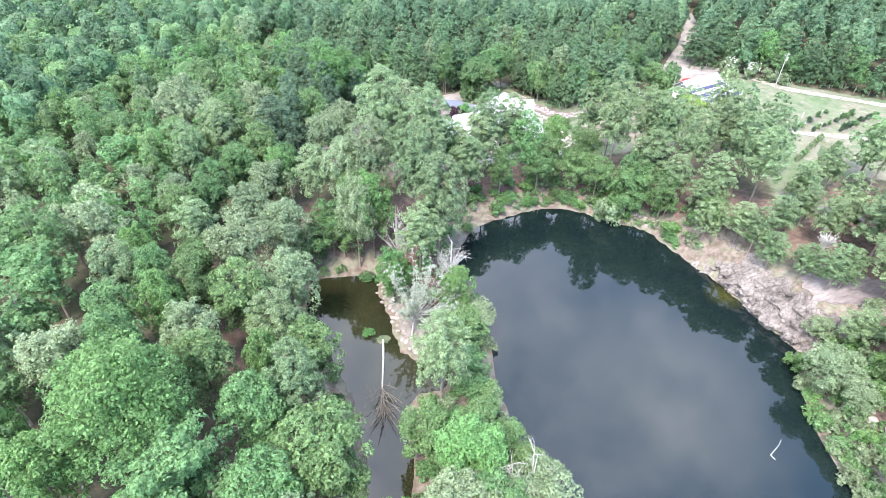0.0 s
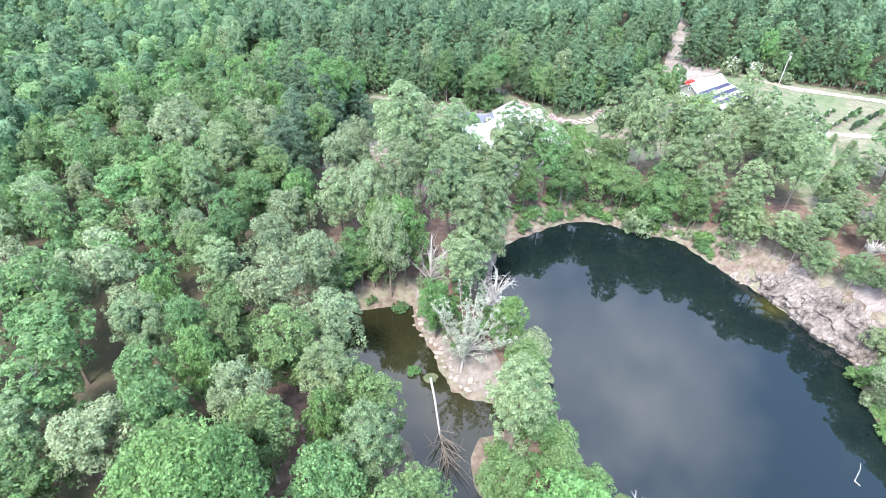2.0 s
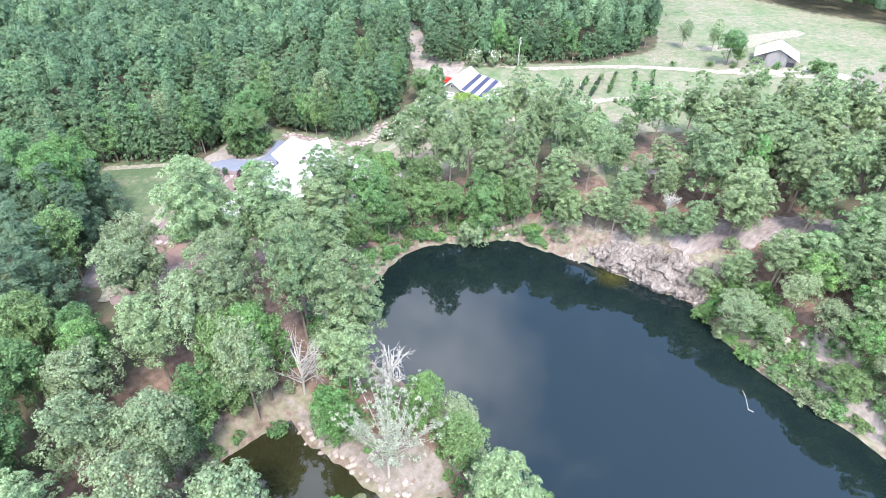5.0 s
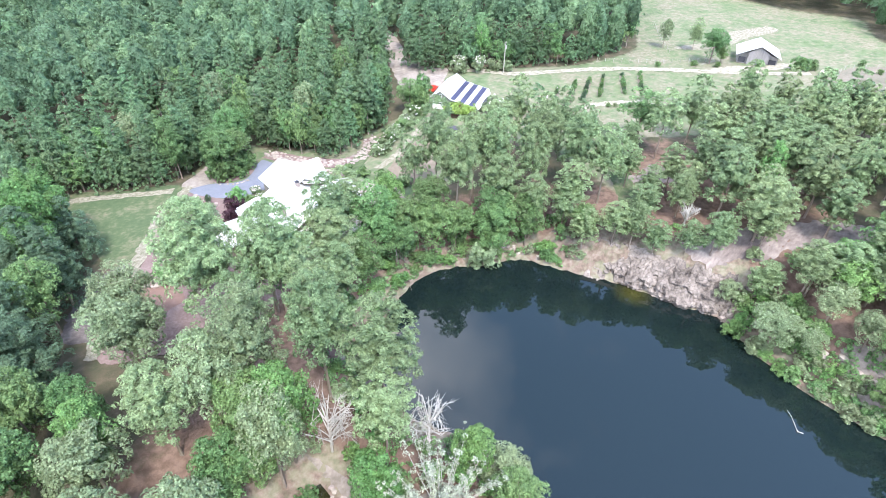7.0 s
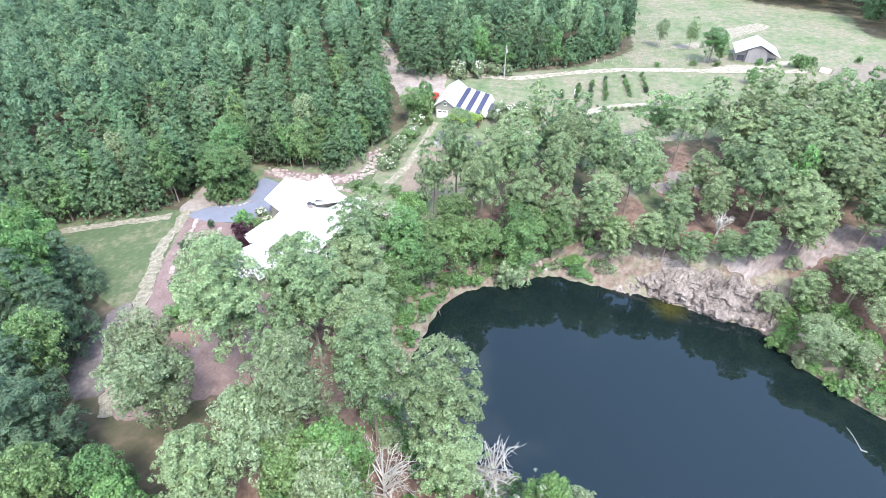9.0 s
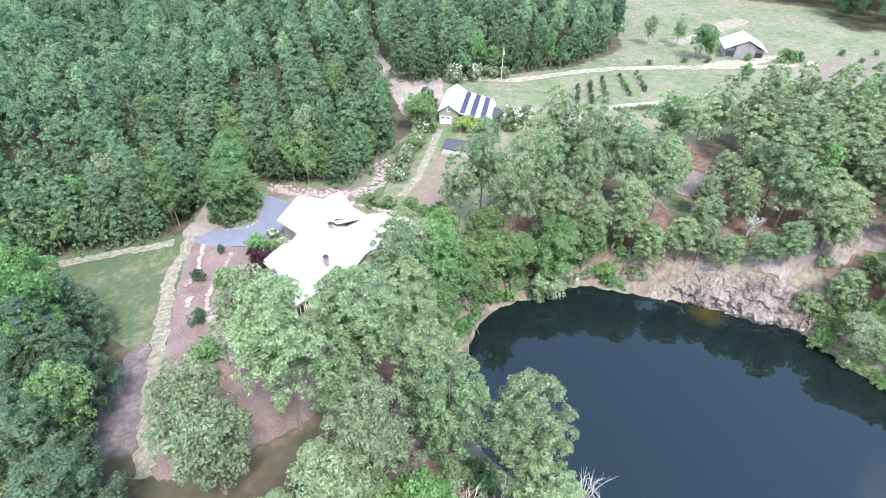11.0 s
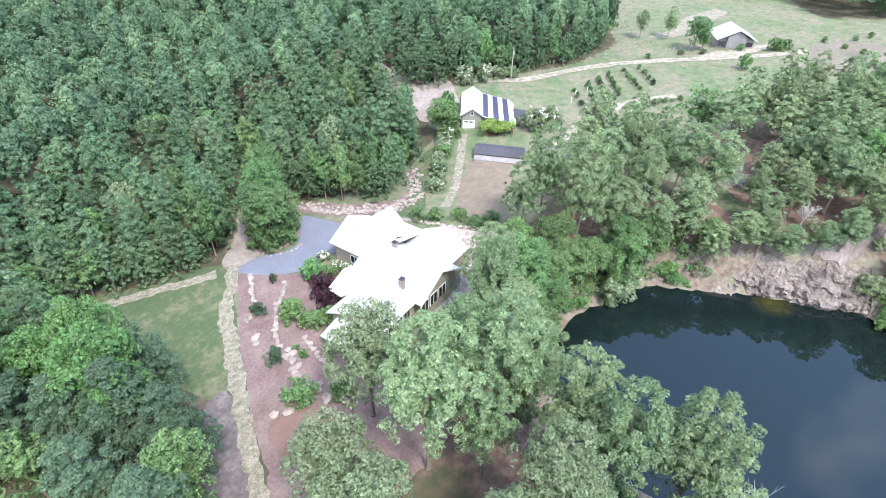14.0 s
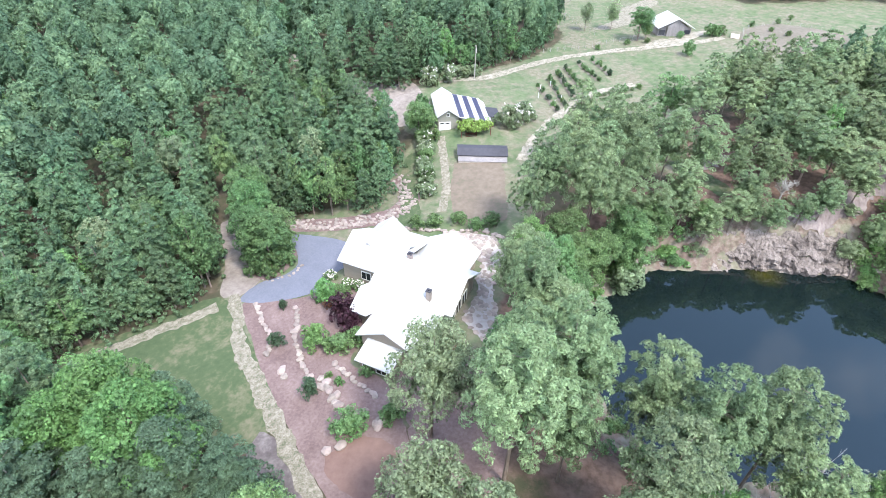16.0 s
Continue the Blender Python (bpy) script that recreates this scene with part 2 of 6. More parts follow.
TRIM = material("white_trim_paint", [(0.72, 0.72, 0.7), (0.8, 0.8, 0.78)], 2.0, 0.5)
DARKWIN = material("dark_window_glass", [(0.02, 0.022, 0.025), (0.03, 0.032, 0.035)], 1.0, 0.08, spec=0.6)
SOLAR = material("dark_blue_solar_panel", [(0.035, 0.035, 0.07), (0.06, 0.06, 0.11)], 1.5, 0.35, spec=0.35)
SHINGLE = material("dark_grey_roofing", [(0.045, 0.045, 0.055), (0.075, 0.075, 0.09)], 1.5, 0.7)
BARNWOOD = material("weathered_barn_boards", [(0.17, 0.16, 0.16), (0.32, 0.3, 0.3)], 1.2, 0.95, bump=0.4, stretch=(3, 3, 0.3))
TIMBER = material("red_brown_timber", [(0.11, 0.055, 0.04), (0.18, 0.09, 0.065)], 2.0, 0.8)
POLE = material("grey_utility_wood", [(0.3, 0.28, 0.25), (0.42, 0.4, 0.37)], 2.0, 0.9)
WIRE = material("black_cable", [(0.03, 0.03, 0.03), (0.05, 0.05, 0.05)], 1.0, 0.6)
METAL = material("galvanised_metal", [(0.5, 0.5, 0.5), (0.6, 0.6, 0.6)], 2.0, 0.4, metal=0.8)
CARPAINT = material("red_car_paint", [(0.5, 0.03, 0.02), (0.55, 0.04, 0.03)], 1.0, 0.3, spec=0.5)
RUBBER = material("black_rubber", [(0.02, 0.02, 0.02), (0.03, 0.03, 0.03)], 1.0, 0.8)
CANVAS = material("tan_canvas", [(0.5, 0.42, 0.34), (0.6, 0.52, 0.44)], 1.0, 0.9)

WATER = bpy.data.materials.new("lake_water")
WATER.use_nodes = True
n, l = WATER.node_tree.nodes, WATER.node_tree.links
b = n["Principled BSDF"]
b.inputs["Roughness"].default_value, b.inputs["IOR"].default_value = 0.02, 1.4
b.inputs["Specular IOR Level"].default_value = 0.95
wt = n.new("ShaderNodeTexNoise")
wt.inputs["Scale"].default_value = 0.04
wr = n.new("ShaderNodeValToRGB")
wr.color_ramp.elements[0].color, wr.color_ramp.elements[1].color = (0.0052, 0.0102, 0.0104, 1), (0.0064, 0.0122, 0.0124, 1)
wg = n.new("ShaderNodeNewGeometry")
l.new(wg.outputs["Position"], wt.inputs["Vector"])
l.new(wt.outputs["Fac"], wr.inputs["Fac"])
shelf = n.new("ShaderNodeVectorMath")  # a pale weedy shelf under the cliff
shelf.operation = "DISTANCE"
shelf.inputs[1].default_value = (52.6, 73.6, 0)
l.new(wg.outputs["Position"], shelf.inputs[0])
shoal = n.new("ShaderNodeMapRange")
shoal.inputs["From Min"].default_value, shoal.inputs["From Max"].default_value = 4.2, 0.2
l.new(shelf.outputs["Value"], shoal.inputs["Value"])
weed = n.new("ShaderNodeMix")
weed.data_type = "RGBA"
weed.inputs[7].default_value = (0.036, 0.036, 0.008, 1)
l.new(shoal.outputs["Result"], weed.inputs[0])
l.new(wr.outputs["Color"], weed.inputs[6])
l.new(weed.outputs[2], b.inputs["Base Color"])
rip = n.new("ShaderNodeTexNoise")
rip.inputs["Scale"].default_value, rip.inputs["Detail"].default_value = 1.2, 3.0
wb = n.new("ShaderNodeBump")
wb.inputs["Strength"].default_value, wb.inputs["Distance"].default_value = 0.05, 0.05
l.new(wg.outputs["Position"], rip.inputs["Vector"])
l.new(rip.outputs["Fac"], wb.inputs["Height"])
l.new(wb.outputs["Normal"], b.inputs["Normal"])
POND_WATER = WATER.copy()
POND_WATER.name = "pond_water"
for e in POND_WATER.node_tree.nodes:
    if e.bl_idname == "ShaderNodeValToRGB":
        e.color_ramp.elements[0].color, e.color_ramp.elements[1].color = (0.012, 0.014, 0.007, 1), (0.03, 0.028, 0.012, 1)
    if e.bl_idname == "ShaderNodeTexNoise" and e.inputs["Scale"].default_value < 0.1:
        e.inputs["Scale"].default_value = 0.12

# ground: forest litter, field grass, pale bank soil and red needle litter, by three cover masks
GROUND = bpy.data.materials.new("ground_cover")
GROUND.use_nodes = True
n, l = GROUND.node_tree.nodes, GROUND.node_tree.links
b = n["Principled BSDF"]
b.inputs["Roughness"].default_value, b.inputs["Specular IOR Level"].default_value = 0.95, 0.2
gp = n.new("ShaderNodeNewGeometry")


def ground_noise(scale, detail=6.0):
    t = n.new("ShaderNodeTexNoise")
    t.inputs["Scale"].default_value, t.inputs["Detail"].default_value, t.inputs["Roughness"].default_value = scale, detail, 0.62
    l.new(gp.outputs["Position"], t.inputs["Vector"])
    return t.outputs["Fac"]


def ground_ramp(fac, stops):
    r = n.new("ShaderNodeValToRGB")
    for i, (at, c) in enumerate(stops):
        e = r.color_ramp.elements[i] if i < 2 else r.color_ramp.elements.new(at)
        e.position, e.color = at, (*c, 1)
    l.new(fac, r.inputs["Fac"])
    return r.outputs["Color"]


def ground_blend(under, over, mask, noise_fac, soft=0.12):
    """Lays one cover over another where the mask, frayed by noise, is above a half."""
    a = n.new("ShaderNodeMath")
    a.operation = "ADD"
    l.new(mask, a.inputs[0])
    l.new(noise_fac, a.inputs[1])
    r = n.new("ShaderNodeMapRange")
    r.inputs["From Min"].default_value, r.inputs["From Max"].default_value = 1.0 - soft, 1.0 + soft
    l.new(a.outputs[0], r.inputs["Value"])
    m = n.new("ShaderNodeMix")
    m.data_type = "RGBA"
    l.new(r.outputs["Result"], m.inputs[0])
    l.new(under, m.inputs[6])
    l.new(over, m.inputs[7])
    return m.outputs[2]


att = n.new("ShaderNodeVertexColor")
att.layer_name = "cover"
sep = n.new("ShaderNodeSeparateColor")
l.new(att.outputs["Color"], sep.inputs["Color"])
g1, g2, g3 = ground_noise(0.35), ground_noise(0.06), ground_noise(0.9, 9.0)
litter = ground_ramp(g1, [(0.35, (0.055, 0.06, 0.034)), (0.55, (0.09, 0.078, 0.053)), (0.7, (0.14, 0.11, 0.082))])
field = ground_ramp(g1, [(0.3, (0.072, 0.112, 0.055)), (0.5, (0.112, 0.15, 0.078)), (0.7, (0.16, 0.178, 0.108))])
dry = ground_ramp(g3, [(0.35, (0.14, 0.14, 0.09)), (0.65, (0.235, 0.21, 0.165))])
field = ground_blend(field, dry, g2, ground_noise(0.4), 0.14)
bank = ground_ramp(g3, [(0.3, (0.085, 0.07, 0.05)), (0.5, (0.165, 0.122, 0.1)), (0.72, (0.27, 0.22, 0.19))])
bank = ground_blend(bank, dry, ground_noise(0.22), ground_noise(0.7), 0.1)
red = ground_ramp(g3, [(0.35, (0.105, 0.07, 0.055)), (0.62, (0.19, 0.13, 0.105))])
col = ground_blend(litter, red, sep.outputs["Blue"], g1)
col = ground_blend(col, field, sep.outputs["Green"], g1)
col = ground_blend(col, bank, sep.outputs["Red"], g1)
l.new(col, b.inputs["Base Color"])
gb = n.new("ShaderNodeBump")
gb.inputs["Strength"].default_value, gb.inputs["Distance"].default_value = 0.6, 0.15
l.new(ground_noise(3.0), gb.inputs["Height"])
l.new(gb.outputs["Normal"], b.inputs["Normal"])

# ---- the plan ----
LAKE = [(4, 86), (8, 94.5), (15, 98.5), (20, 101), (25, 102), (31, 101), (36, 98), (44, 94), (47, 88.5), (50, 83), (53, 77.5), (55, 72), (57, 66),
        (59.4, 60.5), (57.6, 56), (55.6, 51), (54.5, 46), (54.1, 41), (54.2, 35), (54.4, 29), (52.5, 23), (45, 17), (30, 13), (19, 17), (15, 27), (14, 36), (11, 44), (9, 52), (8.5, 60), (8, 69), (4, 78)]
POND = [(-23, 76), (-18, 77.5), (-11, 78), (-10, 73), (-8, 68), (-6.5, 63), (-5, 59), (-1, 57), (2, 55.5), (1.5, 51), (-2.5, 50), (-3.5, 45), (-2, 38), (-4, 31), (-8, 33), (-9.5, 40), (-12, 49), (-17, 57), (-22, 65)]


def smooth_ring(points, steps=4):
    """A closed Catmull-Rom curve through the points."""
    p = np.array(points, float)
    out = []
    for i in range(len(p)):
        a, b0, c, d = p[i - 1], p[i], p[(i + 1) % len(p)], p[(i + 2) % len(p)]
        for k in range(steps):
            u = k / steps
            out.append(0.5 * (2 * b0 + (c - a) * u + (2 * a - 5 * b0 + 4 * c - d) * u * u + (3 * b0 - a - 3 * c + d) * u ** 3))
    return np.array(out)


def smooth_line(points, steps=6):
    p = np.array([points[0], *points, points[-1]], float)
    out = []
    for i in range(1, len(p) - 2):
        a, b0, c, d = p[i - 1:i + 3]
        for k in range(steps):
            u = k / steps
            out.append(0.5 * (2 * b0 + (c - a) * u + (2 * a - 5 * b0 + 4 * c - d) * u * u + (3 * b0 - a - 3 * c + d) * u ** 3))
    return np.array(out + [p[-1]])


def ring_distance(x, y, ring):
    """The distance of points from a closed ring, negative inside."""
    x, y = np.asarray(x, float), np.asarray(y, float)
    best, inside = np.full(x.shape, 1e9), np.zeros(x.shape, bool)
    for i in range(len(ring)):
        (ax, ay), (bx, by) = ring[i - 1], ring[i]
        dx, dy = bx - ax, by - ay
        u = np.clip(((x - ax) * dx + (y - ay) * dy) / (dx * dx + dy * dy + 1e-9), 0, 1)
        best = np.minimum(best, np.hypot(x - ax - u * dx, y - ay - u * dy))
        if by != ay:
            inside ^= ((ay > y) != (by > y)) & (x < dx * (y - ay) / (by - ay) + ax)
    return np.where(inside, -best, best)


def ease(a, b0, v):
    u = np.clip((v - a) / (b0 - a), 0, 1)
    return u * u * (3 - 2 * u)


LAKE_RING, POND_RING = smooth_ring(LAKE), smooth_ring(POND)


def wobble(x, y):
    return 0.35 * np.sin(x * 0.31 + 1.7 * np.sin(y * 0.17)) + 0.3 * np.sin(y * 0.37 + 1.3 * np.sin(x * 0.23))


def upland(x, y):
    ys = np.clip(0.05 * (125 - y), -2.5, 3)
    return (4.7 + 0.055 * np.clip(x - 30, 0, 170) + np.where(ys < 0, ys * (1 - ease(40, 80, x)), ys)
            + 2.5 * np.exp(-((x - 85) ** 2 + (y - 155) ** 2) / 800))


def terrain(x, y, shore=None):
    """The ground's height: a gentle upland, cut by two flooded pits."""
    x, y = np.asarray(x, float), np.asarray(y, float)
    d = np.minimum(ring_distance(x, y, LAKE_RING), ring_distance(x, y, POND_RING)) if shore is None else shore
    wide = 9.0 - 4.0 * ease(44, 52, x) * ease(54, 62, y) * (1 - ease(90, 100, y))
    up = upland(x, y) + 0.25 * wobble(x, y) * ease(0, 40, d)
    lift = 0.62 * ease(0, wide, d) + 0.38 * ease(wide * 0.6, wide * 2.4, d)
    return np.where(d > 0, up * lift + 0.12, -3.0 * ease(0, 6, -d) + 0.12)


def height(x, y):
    return float(terrain(np.array([x]), np.array([y]))[0])


def mesh_from(name, verts, polys, mats, smooth=False, slots=None):
    """A mesh from arrays of vertices and of faces, all with the same number of corners."""
    verts, polys = np.asarray(verts, np.float32), np.asarray(polys, np.int32)
    me = bpy.data.meshes.new(name)
    me.vertices.add(len(verts))
    me.vertices.foreach_set("co", verts.ravel())
    k = polys.shape[1]
    me.loops.add(polys.size)
    me.loops.foreach_set("vertex_index", polys.ravel())
    me.polygons.add(len(polys))
    me.polygons.foreach_set("loop_start", np.arange(0, polys.size, k, dtype=np.int32))
    for m in mats:
        me.materials.append(m)
    if slots is not None:
        me.polygons.foreach_set("material_index", np.asarray(slots, np.int32))
    me.polygons.foreach_set("use_smooth", np.full(len(polys), smooth))
    me.update(calc_edges=True)
    return me


def part(name, bm, mat, parent=None, label=""):
    """Links a bmesh as one mesh object under a thing or a part."""
    me = bpy.data.meshes.new(name)
    bm.to_mesh(me)
    bm.free()
    me.materials.append(mat)
    ob = new(name, me)
    ob.parent = parent
    return tagged(ob, label)


def thing(name, m, label, category, group="", kind=""):
    ob = new(name)
    ob.empty_display_size = 0.3
    ob.matrix_world = m
    return tagged(ob, label, category, group, kind)


def box(bm, x0, x1, y0, y1, z0, z1, m=None, bevel=0.0):
    c = bmesh.ops.create_cube(bm, size=1.0)["verts"]
    t = Matrix.Translation(((x0 + x1) / 2, (y0 + y1) / 2, (z0 + z1) / 2)) @ Matrix.Diagonal((x1 - x0, y1 - y0, z1 - z0, 1))
    bmesh.ops.transform(bm, matrix=(m or Matrix()) @ t, verts=c)
    if bevel:
        bmesh.ops.bevel(bm, geom=list({e for v in c for e in v.link_edges}), offset=bevel, segments=1, affect="EDGES")
    return bm


def boxed(*a, **k):
    return box(bmesh.new(), *a, **k)


def slab(bm, corners, thick):
    """A plate under the polygon of corners."""
    top = [bm.verts.new(c) for c in corners]
    low = [bm.verts.new(Vector(c) - Vector((0, 0, thick))) for c in corners]
    bm.faces.new(top)
    bm.faces.new(low[::-1])
    for i in range(len(top)):
        j = (i + 1) % len(top)
        bm.faces.new((top[i], low[i], low[j], top[j]))
    bmesh.ops.recalc_face_normals(bm, faces=bm.faces[:])
    return bm


def prism(bm, section, a, b0):
    """A solid from a section of (across, up) points, swept between the frames a and b0 (origin, across)."""
    rings = []
    for origin, across in (a, b0):
        rings.append([bm.verts.new(Vector(origin) + Vector(across) * s + Vector((0, 0, z))) for s, z in section])
    k = len(section)
    bm.faces.new(rings[0])
    bm.faces.new(rings[1][::-1])
    for i in range(k):
        bm.faces.new((rings[0][i], rings[1][i], rings[1][(i + 1) % k], rings[0][(i + 1) % k]))
    bmesh.ops.recalc_face_normals(bm, faces=bm.faces[:])
    return bm


def tube(bm, path, radii, sides=5):
    """A tapered tube along a path."""
    rings = []
    for i, p in enumerate(path):
        p = Vector(p)
        d = (Vector(path[min(i + 1, len(path) - 1)]) - Vector(path[max(i - 1, 0)])).normalized()
        u = d.orthogonal().normalized()
        v = d.cross(u)
        rings.append([bm.verts.new(p + (u * math.cos(6.2832 * k / sides) + v * math.sin(6.2832 * k / sides)) * radii[i]) for k in range(sides)])
    for a, b0 in zip(rings, rings[1:]):
        for k in range(sides):
            bm.faces.new((a[k], a[(k + 1) % sides], b0[(k + 1) % sides], b0[k]))
    bm.faces.new(rings[-1])
    bm.faces.new(rings[0][::-1])
    return bm


# ---- the ground and the water ----
def graded(lo, hi, fine_lo, fine_hi, step):
    a = list(np.arange(fine_lo, fine_hi + step / 2, step))
    s, v = step, a[-1]
    while v < hi:
        s *= 1.25
        v += s
        a.append(v)
    s, v = step, a[0]
    while v > lo:
        s *= 1.25
        v -= s
        a.insert(0, v)
    return np.array(a)


FIELD = [(66, 84), (70, 100), (74, 118), (66, 124), (62, 152), (68, 160), (76, 166), (84, 164), (92, 159), (101, 153.5), (112, 148), (126, 142), (150, 141), (178, 165), (205, 185), (232, 180), (235, 150), (232, 130), (235, 117), (239, 102),
         (224, 96), (206, 86), (207, 77), (215, 62), (230, 40), (200, 20), (165, 36), (140, 50), (124, 72), (112, 84), (100, 94), (88, 102), (78, 96)]
YARD = [(-12, 128), (-14, 136), (-6, 147), (1, 158), (19, 174), (24, 162), (37, 153), (44, 152), (56, 152), (64, 150), (66, 126), (60, 122), (46, 118), (34, 116), (24, 116), (8, 113), (-8, 116)]
gx, gy = graded(-2500, 2500, -60, 190, 1.6), graded(-2500, 2500, 14, 190, 1.6)
GX, GY = np.meshgrid(gx, gy)
fx, fy = GX.ravel(), GY.ravel()
shore = np.minimum(ring_distance(fx, fy, LAKE_RING), ring_distance(fx, fy, POND_RING))
gz = terrain(fx, fy, shore)
nx = len(gx)
ii, jj = np.meshgrid(np.arange(nx - 1), np.arange(len(gy) - 1))
q = (jj * nx + ii).ravel()
me = mesh_from("ground", np.stack([fx, fy, gz], 1), np.stack([q, q + 1, q + nx + 1, q + nx], 1), [GROUND], smooth=True)
cover = me.color_attributes.new("cover", "FLOAT_COLOR", "POINT")
bank_mask = 1 - ease(1, 8, shore)
bank_mask = np.maximum(bank_mask, 0.75 * (1 - ease(5, 13, shore)) * ease(44, 54, fx) * ease(40, 50, fy) * (1 - ease(84, 92, fy)))
fd = ring_distance(fx, fy, smooth_ring(FIELD))
yd = ring_distance(fx, fy, smooth_ring(YARD))
field_mask = 1 - ease(-3, 3, np.minimum(fd, yd))
red_mask = np.clip(1 - ease(6, 26, shore) + 0.8 * np.exp(-((fx - 86) ** 2 + (fy - 83) ** 2) / 420) + 0.6 * np.exp(-((fx + 14) ** 2 + (fy - 114) ** 2) / 160)
                   + 0.5 * np.exp(-((fx - 78) ** 2 + (fy - 58) ** 2) / 260), 0, 1)
cover.data.foreach_set("color", np.stack([bank_mask, field_mask, red_mask, np.ones_like(fx)], 1).astype(np.float32).ravel())
tagged(new("ground", me), "pine-littered soil, dry field grass and pale eroded banks", "ground", kind="structure")


def sheet(name, ring, mat, label, lift=0.07, jitter=0.25, step=2.0, category="ground cover", level=None):
    """A ground cover with a frayed outline, draped over the terrain."""
    from mathutils.geometry import delaunay_2d_cdt
    ring = np.array(ring)
    pts = []
    for i in range(len(ring)):
        a, b0 = ring[i], ring[(i + 1) % len(ring)]
        k = max(1, int(np.hypot(*(b0 - a)) / 0.6))
        for j in range(k):
            c = a + (b0 - a) * j / k
            w = noise.noise_vector(Vector((c[0] * 0.9, c[1] * 0.9, 3.1)))
            pts.append((c[0] + w.x * jitter, c[1] + w.y * jitter))
    nb = len(pts)
    xs, ys = np.meshgrid(np.arange(ring[:, 0].min(), ring[:, 0].max(), step), np.arange(ring[:, 1].min(), ring[:, 1].max(), step))
    inner = ring_distance(xs.ravel(), ys.ravel(), np.array(pts)) < -0.4
    allp = [Vector(p) for p in pts] + [Vector((x, y)) for x, y in zip(xs.ravel()[inner], ys.ravel()[inner])]
    v, _, f, *_ = delaunay_2d_cdt(allp, [(i, (i + 1) % nb) for i in range(nb)], [list(range(nb))], 1, 1e-4)
    co = np.array([(p.x, p.y) for p in v])
    z = terrain(co[:, 0], co[:, 1]) + lift if level is None else np.full(len(co), level)
    me = mesh_from(name, np.column_stack([co, z]), np.array([t for t in f if len(t) == 3]), [mat], smooth=True)
    return tagged(new(name, me), label, category, kind="structure")


def ribbon(points, width):
    c = smooth_line(points)
    d = np.gradient(c, axis=0)
    nrm = np.stack([-d[:, 1], d[:, 0]], 1) / np.hypot(d[:, 0], d[:, 1])[:, None]
    return np.vstack([c + nrm * width / 2, (c - nrm * width / 2)[::-1]])


me = mesh_from("water", [(2.6, 8, 0), (64, 8, 0), (64, 106, 0), (2.6, 106, 0)], [(0, 1, 2, 3)], [WATER])
tagged(new("water", me), "dark still water of a flooded quarry lake", "lake", kind="structure")
me = mesh_from("pond_water", [(-30, 26, 0), (2.6, 26, 0), (2.6, 82, 0), (-30, 82, 0)], [(0, 1, 2, 3)], [POND_WATER])
tagged(new("pond_water", me), "brown-green shallow water of a small pond", "pond", kind="structure")
sheet("lawn", smooth_ring([(-20, 170), (-10, 164), (0, 158), (-4, 149), (-8, 143), (-14, 136), (-19, 133), (-21, 142), (-22, 156)]), GRASS, "mown green lawn with dry straw at its edge", category="lawn")
sheet("mulch_bed", smooth_ring([(0.5, 153), (5, 146), (9, 141.5), (12, 138), (8, 135), (3, 131), (-3, 130), (-4, 124), (-8, 119), (-15, 114), (-23, 116), (-19.6, 125), (-16.4, 130), (-13, 135.4), (-8.8, 141.8), (-4.6, 147)]), MULCH, "red-brown mulched planting bed round the house", 0.09, category="planting bed")
sheet("needle_slope", smooth_ring([(-21, 120), (-14, 115), (-7, 119), (-3, 124), (2, 117.5), (6, 113), (0, 108), (-8, 104), (-18, 106), (-27, 111)]), MULCH, "red-brown needle litter under the trees below the house", 0.05, 0.8, category="ground cover")
sheet("clay_patch", smooth_ring([(-19, 123.5), (-15, 123.4), (-12, 119.5), (-14.5, 116), (-20, 117)]), REDSOIL, "bare red clay at the foot of the bed", 0.13, 0.7, category="soil")
sheet("island_bed", smooth_ring([(8.2, 152.4), (14.6, 152.8), (17, 156.5), (16, 160), (11, 161), (8, 158), (6.8, 155)]), MULCH, "mulched island bed inside the driveway", 0.12, 0.2, category="planting bed")
sheet("straw_edge", ribbon([(-20.5, 166.8), (-13.9, 163.6), (-7.5, 159.7), (-1.9, 156.2)], 2.2), SAND, "dry straw raked along the lawn's edge", 0.1, 0.6, category="straw")
sheet("driveway", smooth_ring([(20.5, 157), (22, 147), (17, 143), (13, 143.6), (9, 143.2), (5.6, 145.6), (2.4, 149.6), (0.8, 153), (1.6, 154.4), (6, 154), (9.5, 151.5), (13, 151.5), (16.5, 154.5), (18.5, 157)]), ASPHALT, "blue-grey gravel driveway curving to the house", 0.11, 0.1, category="driveway")
sheet("dirt_apron", smooth_ring([(18, 174), (21, 170), (14, 164), (9, 158.5), (6.5, 154.6), (2, 154.8), (0.5, 158), (6, 162), (12, 168)]), ROADSAND, "pale sandy apron at the driveway's end", 0.09, 0.3, category="dirt road")
def ruts(name, points, label, half, width):
    """Two worn wheel ruts."""
    c = smooth_line(points)
    d0 = np.gradient(c, axis=0)
    nrm = np.stack([-d0[:, 1], d0[:, 0]], 1) / np.hypot(d0[:, 0], d0[:, 1])[:, None]
    for side in (-half, half):
        sheet(name, ribbon(c[::6] + nrm[::6] * side, width), TRACK, label, 0.1, 0.55, category="dirt track")


